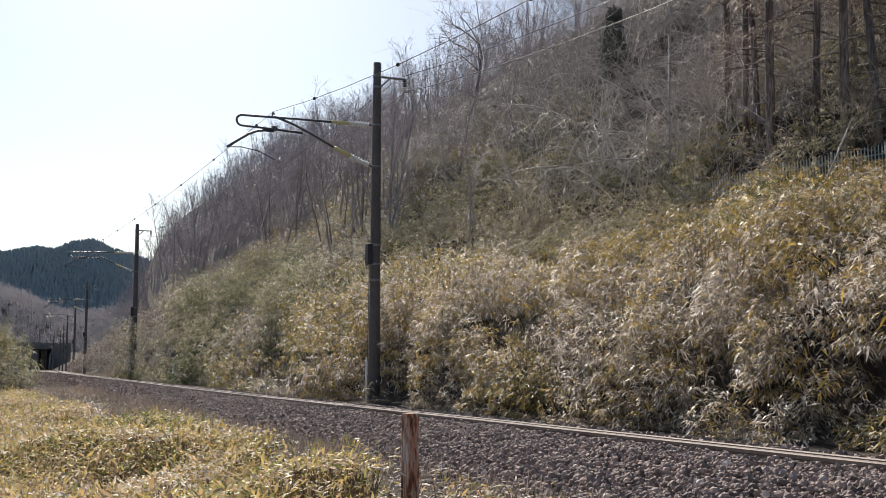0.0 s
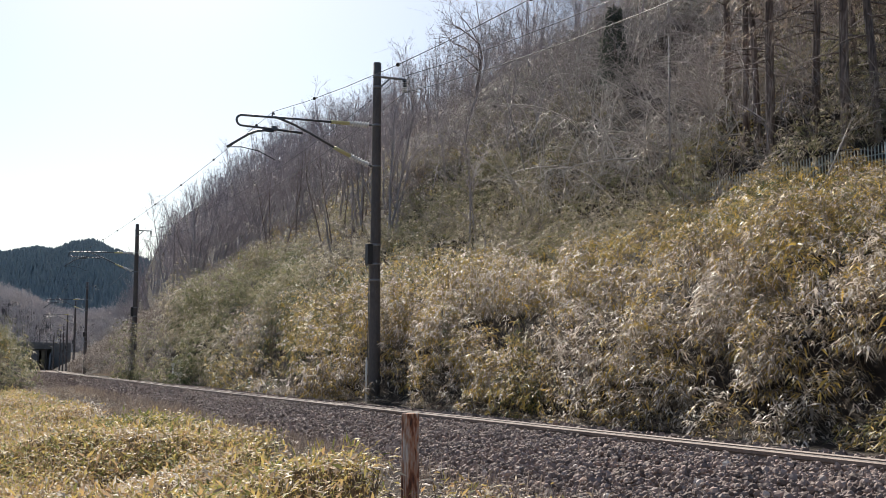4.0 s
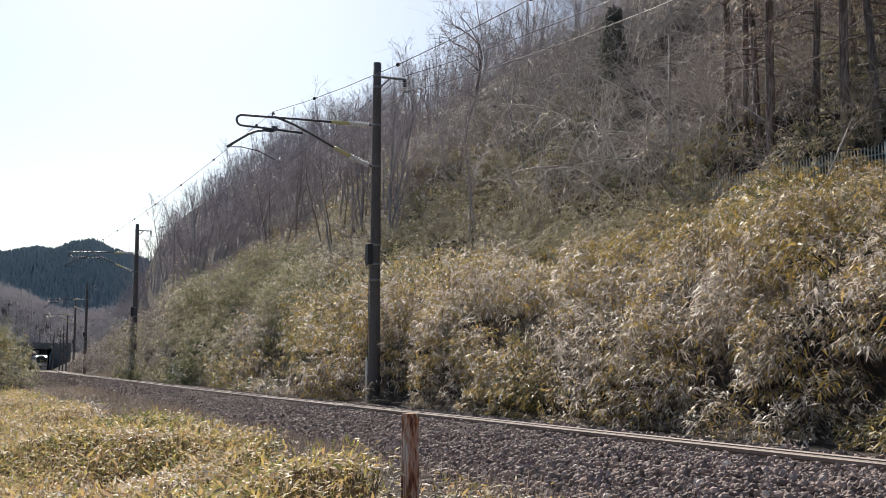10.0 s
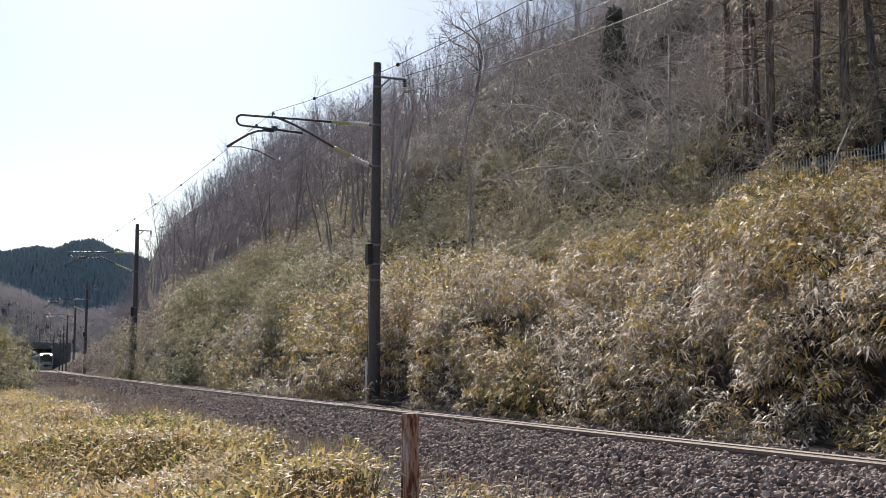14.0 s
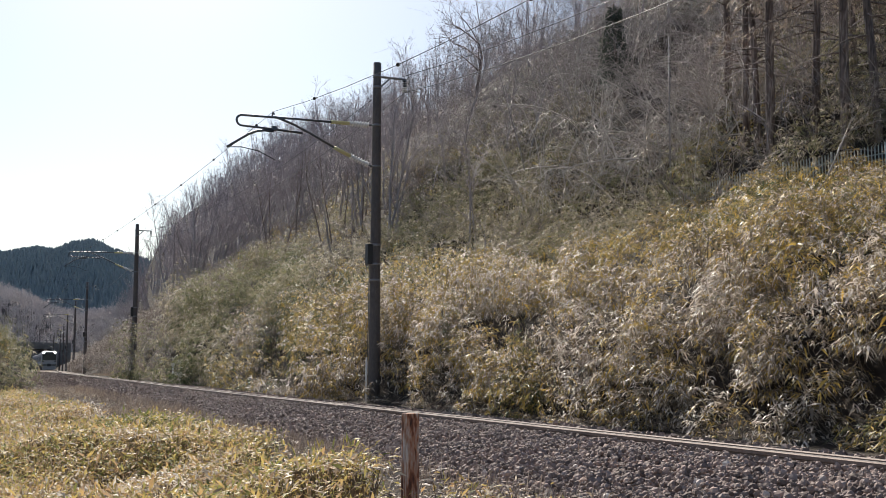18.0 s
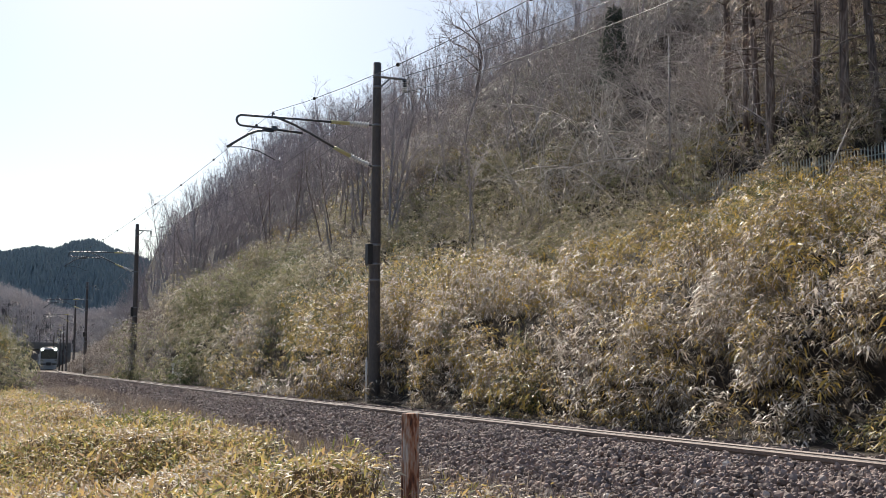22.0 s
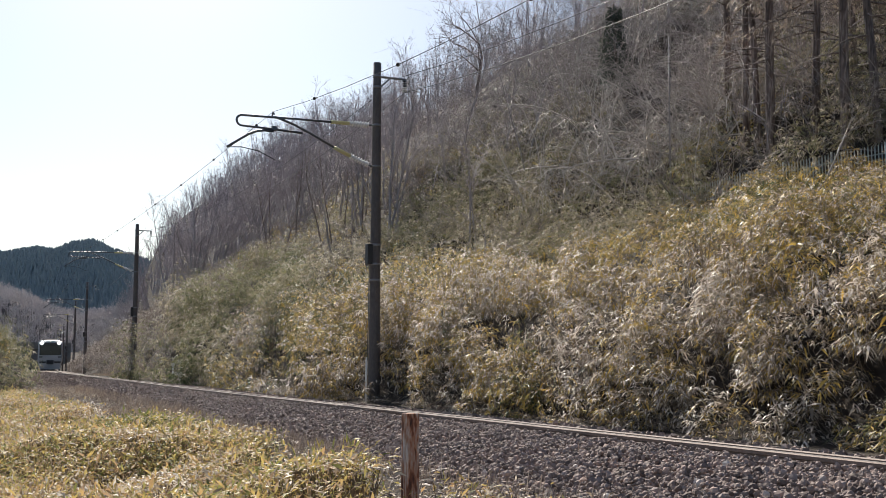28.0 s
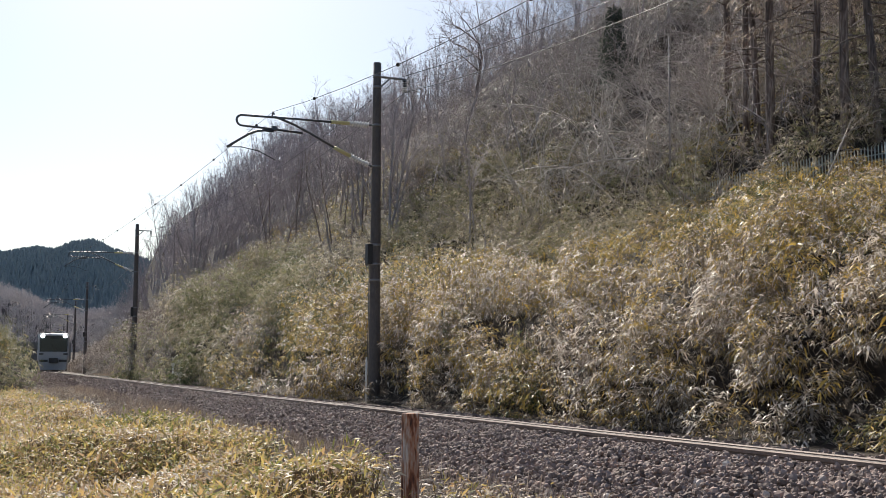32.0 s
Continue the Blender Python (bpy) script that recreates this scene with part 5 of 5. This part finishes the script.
# ---- the train ----
M_WHITE = surface("white_train_paint", [(0.3, (0.32, 0.33, 0.35)), (0.7, (0.40, 0.41, 0.43))], scale=1.5, rough=0.35, bump=0.02)
M_SILVER = surface("stainless_side", [(0.3, (0.26, 0.26, 0.27)), (0.7, (0.36, 0.36, 0.37))], scale=2, rough=0.65, metal=0.3, bump=0.02)
M_SCREEN = plain("dark_windscreen", (0.010, 0.016, 0.018), rough=0.2)
M_DARK = surface("dark_underframe", [(0.3, (0.02, 0.02, 0.022)), (0.7, (0.06, 0.06, 0.06))], scale=3, rough=0.7)
M_BLUE = plain("blue_band", (0.05, 0.10, 0.25), rough=0.4)
M_LAMP = plain("lit_headlamp", (1.0, 0.98, 0.92), glow=30.0)


def car_ring(y, w, z0, z1, r=0.35, n=5):
    pts = [(-w, z0), (w, z0)]
    for cx, sx in ((w - r, 1), (-(w - r), -1)):
        a = np.linspace(0, math.pi / 2, n) if sx > 0 else np.linspace(math.pi / 2, math.pi, n)
        pts += [(cx + r * math.cos(t), z1 - r + r * math.sin(t)) for t in a]
    return [(x, y, z) for x, z in pts]


def loft(rings, closed=True):
    k = len(rings[0])
    v = np.array([p for r in rings for p in r])
    f = [(i * k + j, i * k + (j + 1) % k, (i + 1) * k + (j + 1) % k, (i + 1) * k + j) for i in range(len(rings) - 1) for j in range(k)]
    c0, c1 = len(v), len(v) + 1
    v = np.concatenate([v, [np.mean(rings[0], 0)], [np.mean(rings[-1], 0)]])
    tri = [((j + 1) % k, j, c0) for j in range(k)] + [((len(rings) - 1) * k + j, (len(rings) - 1) * k + (j + 1) % k, c1) for j in range(k)]
    return v, f + tri


def loft_mesh(name, rings, mat, smooth=False):
    v, f = loft(rings)
    me = bpy.data.meshes.new(name)
    me.from_pydata([tuple(p) for p in v], [], f)
    me.materials.append(mat)
    return me


def carriage(lead):
    root = tagged(new("train_carriage"), "white and silver electric train carriage with lit headlamps" if lead else "silver electric train carriage with dark windows", "train", "carriages of the train")
    y0 = 0.75 if lead else 0.15
    part("body", loft_mesh("body", [car_ring(y, 1.475, 1.05, 3.68) for y in (y0, 10.0, 19.7)], M_SILVER), root)
    part("underframe", box_mesh("underframe", (-1.25, y0 + 0.6, 0.35), (1.25, 19.2, 1.04), M_DARK), root)
    for side in (-1, 1):
        part("stripe", box_mesh("stripe", (side * 1.478 - 0.006, y0 + 0.3, 1.55), (side * 1.478 + 0.006, 19.5, 1.75), M_BLUE, 0), root)
        for y in (3.2, 7.8, 12.4, 16.6):
            part("window", box_mesh("window", (side * 1.478 - 0.008, y - 0.9, 1.95), (side * 1.478 + 0.008, y + 0.9, 2.85), M_SCREEN, 0), root)
    for y in (3.0, 5.1, 14.9, 17.0):
        for side in (-1, 1):
            part("wheel", tube("wheel", [(side * 0.50, y, 0.43), (side * 0.63, y, 0.43)], 0.43, M_DARK, 20), root)
    part("air_conditioner", box_mesh("air_conditioner", (-0.9, 7.5, 3.66), (0.9, 12, 4.0), M_DARK, 0.05), root)
    if not lead:
        return root
    part("nose", loft_mesh("nose", [car_ring(0.0, 1.30, 1.18, 3.50, 0.42), car_ring(0.12, 1.40, 1.05, 3.62, 0.4), car_ring(0.4, 1.46, 1.0, 3.68), car_ring(0.8, 1.477, 1.0, 3.685)], M_WHITE), root, "rounded white front")
    part("windscreen", loft_mesh("windscreen", [car_ring(-0.05, 1.22, 1.90, 3.36, 0.3), car_ring(0.02, 1.30, 1.84, 3.42, 0.3), car_ring(0.1, 1.30, 1.84, 3.42, 0.3)], M_SCREEN), root, "dark green-tinted windscreen")
    part("destination_panel", box_mesh("destination_panel", (-0.5, -0.062, 3.12), (0.5, -0.03, 3.28), M_BLACK, 0.01), root)
    part("wiper", tube("wiper", [(0.25, -0.075, 1.95), (-0.25, -0.075, 2.7)], 0.015, M_BLACK, 5), root)
    for side in (-1, 1):
        lamp = part("headlamp", tube("headlamp", [(side * 1.03, -0.10, 3.34), (side * 1.03, 0.1, 3.34)], 0.15, M_LAMP, 14), root, "glowing round headlamp")
        part("tail_lamp", box_mesh("tail_lamp", (side * 1.12 - 0.2, -0.06, 1.56), (side * 1.12 + 0.2, 0.2, 1.70), M_DARK), root, "dark slanted lamp housing")
        part("recess", box_mesh("recess", (side * 0.88 - 0.38, -0.05, 0.86), (side * 0.88 + 0.38, 0.3, 1.08), M_DARK), root)
    part("apron", loft_mesh("apron", [[(-1.15, 0.0, 0.10), (1.15, 0.0, 0.10), (1.32, 0.0, 1.16), (-1.32, 0.0, 1.16)], [(-1.3, 0.5, 0.22), (1.3, 0.5, 0.22), (1.4, 0.5, 1.16), (-1.4, 0.5, 1.16)]], M_WHITE), root, "white snow apron")
    part("coupler", box_mesh("coupler", (-0.42, -0.35, 0.74), (0.42, 0.1, 1.24), M_DARK, 0.05), root, "dark coupler")
    return root


cars = [carriage(True), carriage(False)]
cars += [copy_thing(cars[1], pose(0, 0, 0)) for _ in range(2)]
TRAIN_S = float(np.interp(110.5, LINE[:, 1], LINE_S))
SPEED = 8.27


def car_rows(n):
    rows = []
    for t in range(0, 33, 1):
        s = TRAIN_S + SPEED * (32 - t) + 20.0 * n
        p, back = along(s + 3), along(s + 17)
        d = back - p
        p = p - d / np.linalg.norm(d) * 3
        rows.append((float(t), pose(p[0], p[1], p[2], math.degrees(math.asin(d[2] / np.linalg.norm(d))), 0, math.degrees(math.atan2(-d[0], d[1])))))
    return rows


# ---- the road bridge over the line ----
M_CONCRETE = surface("grey_concrete", [(0.3, (0.13, 0.128, 0.125)), (0.7, (0.25, 0.245, 0.24))], scale=0.6, fine=6, rough=0.9)
bridge = tagged(new("road_bridge"), "grey concrete road bridge over the railway", "bridge")
# Deck and abutments run deep so the passage below stays dark.
part("deck", box_mesh("deck", (-20, -3, 5.6), (8.5, 34, 6.7), M_CONCRETE, 0.05), bridge)
part("parapet", box_mesh("parapet", (-20, -3.15, 6.5), (8.5, -2.9, 7.3), M_CONCRETE, 0.03), bridge, "pale parapet")
part("abutment", box_mesh("abutment", (3.6, -3, -1), (8.5, 34, 5.6), M_CONCRETE, 0.05), bridge)
part("abutment", box_mesh("abutment", (-20, -3, -1), (-4.6, 34, 5.6), M_CONCRETE, 0.05), bridge)
part("wing_wall", loft_mesh("wing_wall", [[(2.6, -8, -1), (3.0, -8, -1), (3.0, -8, 1.2), (2.6, -8, 1.2)], [(3.2, -3, -1), (3.6, -3, -1), (3.6, -3, 4.6), (3.2, -3, 4.6)]], M_CONCRETE), bridge, "pale sloping wing wall")
# Wall added to hide sunlit ground beyond, coloured dark as if shaded.
M_WALL = surface("shade_dark_concrete", [(0.3, (0.06, 0.06, 0.065)), (0.7, (0.12, 0.12, 0.125))], scale=0.4, fine=5, rough=0.95)
tagged(new("added_dark_wall", Pile().add(sweep([(0.0, -1.0), (0.7, -1.0), (0.7, 6.2), (0.0, 6.2)], np.arange(326, 440, 4.0), 4.0)).mesh("added_dark_wall", M_WALL, False)),
       "added dark wall that keeps the view through the bridge dark", "wall", kind="structure")
bs = float(np.interp(302, LINE[:, 1], LINE_S))
bp = along(bs)
bridge.matrix_basis = pose(bp[0], bp[1], bp[2], 0, 0, heading(bs))


# ---- far hills and their woods ----
def ridge(name, x0, x1, y0, y1, top, step, label, n_trees, floor, seed):
    """A hill whose crest follows top(x); trees as one mass over it."""
    xs, ys = np.arange(x0, x1, step), np.linspace(y0, y1, 24)
    X, Y = np.meshgrid(xs, ys, indexing="ij")

    def high(x, y):
        t = (y - y0) / (y1 - y0)
        return -3 + (top(x * (y0 + 0.75 * (y1 - y0)) / y) + 3) * np.clip(ease(t, 0, 0.75), 0, 1) * (1 - 0.4 * ease(t, 0.75, 1)) + hills(x, y, 60, seed) * 3
    Z = high(X, Y)
    na, nb = X.shape
    i, j = np.meshgrid(np.arange(na - 1), np.arange(nb - 1), indexing="ij")
    f = np.stack([i * nb + j, (i + 1) * nb + j, (i + 1) * nb + j + 1, i * nb + j + 1], -1).reshape(-1, 4)
    tagged(new(name, mesh_np(name, np.stack([X, Y, Z], -1).reshape(-1, 3), f, floor, True)), label, "hill", kind="structure")
    rng = np.random.default_rng(seed)
    x, y = rng.uniform(x0, x1, n_trees), rng.uniform(y0, y0 + 0.85 * (y1 - y0), n_trees)
    return np.stack([x, y, high(x, y)], -1), rng


def conifer_mass(p, rng, hgt):
    n = len(p)
    h = hgt * rng.uniform(0.6, 1.25, n)
    V, F = [], []
    base = 0
    for lo, hi, r in ((0.0, 0.72, 0.34), (0.3, 1.0, 0.24)):
        ang = np.arange(6) * math.pi / 3
        ring = np.stack([np.cos(ang), np.sin(ang), 0 * ang], -1)[None] * (h * r)[:, None, None] * rng.uniform(0.6, 1.3, (n, 6, 1))
        ring = ring + p[:, None]
        ring[..., 2] += (h * lo)[:, None] + rng.normal(0, 0.04, (n, 6)) * h[:, None]
        tip = p[:, None] + rng.normal(0, 0.1, (n, 1, 3))
        tip[..., 2] += (h * hi)[:, None]
        V.append(np.concatenate([ring, tip], 1).reshape(-1, 3))
        f = np.array([(j, (j + 1) % 6, 6) for j in range(6)])
        F.append((f[None] + (np.arange(n) * 7)[:, None, None] + base).reshape(-1, 3))
        base += n * 7
    return np.concatenate(V), np.concatenate(F)


def far_top(x):
    u = x / 850.0 * 2000 + 784
    return np.interp(u, [-600, -100, 0, 60, 90, 120, 160, 178, 190, 230, 330, 600], [80, 84, 84, 88, 86, 91, 93, 90, 86, 80, 66, 50])


# Floor under the far conifers, with haze put into its colour too.
M_FARFLOOR = surface("hazed_forest_floor", [(0.3, (0.20, 0.235, 0.25)), (0.7, (0.26, 0.295, 0.31))], scale=0.02, fine=0.2, rough=0.95, spec=0.05)
p, frng = ridge("far_hill", -420, -90, 620, 930, far_top, 8, "distant hill under conifers, its floor coloured blue-grey for haze", 30000, M_FARFLOOR, 31)
p = p[(p[:, 0] > -370) & (p[:, 0] < -190)]
p[:, 2] -= 1.6
v, f = conifer_mass(p, frng, 6.0)
tagged(new("far_conifers", mesh_np("far_conifers", v, f, M_FARCEDAR)), "dense conifer forest on the distant hill, coloured blue-grey for haze", "forest", kind="stuff")


def brown_top(x):
    u = x / 475.0 * 2000 + 784
    return np.interp(u, [-900, -200, 0, 40, 75, 110, 160, 240, 400], [42, 38, 29, 26, 21, 18, 17, 21, 18])


# Litter of the far hillside, paler than near soil to suggest haze.
M_FARSOIL = surface("hazed_litter", [(0.3, (0.08, 0.072, 0.072)), (0.7, (0.13, 0.118, 0.118))], scale=0.05, fine=0.6, rough=0.95, spec=0.05)
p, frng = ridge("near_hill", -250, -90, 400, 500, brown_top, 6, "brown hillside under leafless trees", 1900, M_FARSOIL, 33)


def valley(x, y, s, q):
    return (x + 6.0 + 0.262 * y) / 1.03 < 2




def crown_arrays(seed, height, blades, width):
    """The rounded haze of a far tree's twigs over a short trunk."""
    rng = np.random.default_rng(seed)
    c = unit(rng.normal(size=(blades, 3))) * rng.uniform(0.5, 1.0, (blades, 1)) * np.array([0.34, 0.34, 0.36]) * height + np.array([0, 0, height * 0.55])
    way = unit((c - np.array([0, 0, height * 0.2])) * 0.5 + rng.normal(0, 0.4, (blades, 3)))
    ln = height * rng.uniform(0.08, 0.16, blades)
    v, _f = leaves_np(c, way, ln, ln * 0 + width, ln * 0, rng)
    pile = Pile().add(tube_np([(0, 0, -0.3), (0, 0, height * 0.8)], [0.12, 0.04], 4, False))
    pile.add((v, np.array([(0, 1, 3, 2)]) + (np.arange(blades) * 4)[:, None]))
    return np.concatenate(pile.v), np.concatenate(pile.f)


hill_kinds = [crown_arrays(170 + k, 7.0, 85, 0.26) for k in range(4)]
tree_mass("hill_wood", hill_kinds, p[(p[:, 1] < 495) & (p[:, 0] > -225)], 34, M_FARBARE, "leafless trees on the hillside beyond the bridge, haze in their colour", 0.7, 1.1)
far_kinds = [tree_arrays(160 + k, 6.5, 0.09, (4, 4), 0.03, 0.9, 160, 0.04) for k in range(4)]
tree_mass("valley_wood", far_kinds, np.concatenate([spots(330, 520, 8, 90, 46, 12, valley), spots(60, 300, 9, 34, 60, 13, valley), spots(150, 320, -60, -14, 30, 14), spots(310, 420, -70, -12, 22, 15)]), 15, M_FARBARE, "leafless trees in the valley round the bridge, haze in their colour")


# ---- bamboo grass that stirs in the wind ----
def sprig(seed, radius, height, count, leaf, tint, mat):
    """One bush of bamboo grass about its own foot."""
    rng = np.random.default_rng(seed)
    u = unit(rng.normal(size=(count, 3)) + np.array([0, 0, 0.6]))
    u[:, 2] = np.abs(u[:, 2])
    c = u * np.array([radius, radius, height]) * (1 - 0.5 * rng.random((count, 1)) ** 2)
    way = unit(u * 0.55 + rng.normal(0, 0.5, (count, 3)) + np.array([0, 0, -0.3]))
    ln = leaf * rng.uniform(0.6, 1.4, count)
    v, f = leaves_np(c, way, ln, ln * rng.uniform(0.17, 0.26, count), rng.uniform(0.1, 0.6, count), rng)
    leaves = mesh_np("leaves", v, f, mat)
    set_tint(leaves, np.repeat(rng.normal(tint, 0.08, count), 4))
    culms = Pile()
    for _ in range(9):
        a, r = rng.uniform(0, 2 * math.pi), radius * rng.uniform(0.2, 0.8)
        culms.add(tube_np([(0.1 * math.cos(a), 0.1 * math.sin(a), -0.2), (r * 0.6 * math.cos(a), r * 0.6 * math.sin(a), height * 0.6), (r * math.cos(a), r * math.sin(a), height * 0.95)], [0.007, 0.006, 0.003], 3, False))
    root = tagged(new("bamboo_clump"), "clump of straw-coloured bamboo grass stirring in the wind", "bamboo grass", "stirring clumps")
    tagged(part("foliage", leaves, root), kind="stuff")
    tagged(part("culm", culms.mesh("culm", M_STEM), root), kind="stuff")
    return root


wrng = np.random.default_rng(77)
SPRIGS = []
for n in range(34):
    s, q = wrng.uniform(-22, 12), wrng.uniform(2.9, 6.5)
    if n > 25:
        s, q = wrng.uniform(-17, 0), wrng.uniform(-6.0, -4.5)
    near = n > 25
    ob = sprig(500 + n, 0.28 if near else wrng.uniform(0.35, 0.6), 0.38 if near else wrng.uniform(1.2, 1.9) * (1.1 - 0.05 * q), 90 if near else 420,
               0.12 if near else 0.125, wrng.normal(0.02 if near else float(slope_tint(np.array([s]), np.array([q]))[0]), 0.08), M_VERGE if near else M_SASA)
    SPRIGS.append((ob, place(np.array([s]), np.array([q]))[0], wrng.uniform(0, 360), wrng.uniform(0, 6.28), wrng.uniform(1.1, 1.9)))


def sway_rows(at, turn, phase, rate):
    rows = []
    for k in range(0, 81):
        t = k * 0.4
        gust = 0.6 + 0.4 * math.sin(0.5 * t + phase * 2)
        rows.append((t, pose(at[0], at[1], at[2], 1.6 * gust * math.sin(rate * t * 2 + phase), 1.9 * gust * math.sin(rate * t * 1.6 + phase * 1.7), turn)))
    return rows


def motions():
    for ob, at, turn, phase, rate in SPRIGS:
        walk(ob, sway_rows(at, turn, phase, rate))
    for n, car in enumerate(cars):
        walk(car, car_rows(n))


motions()
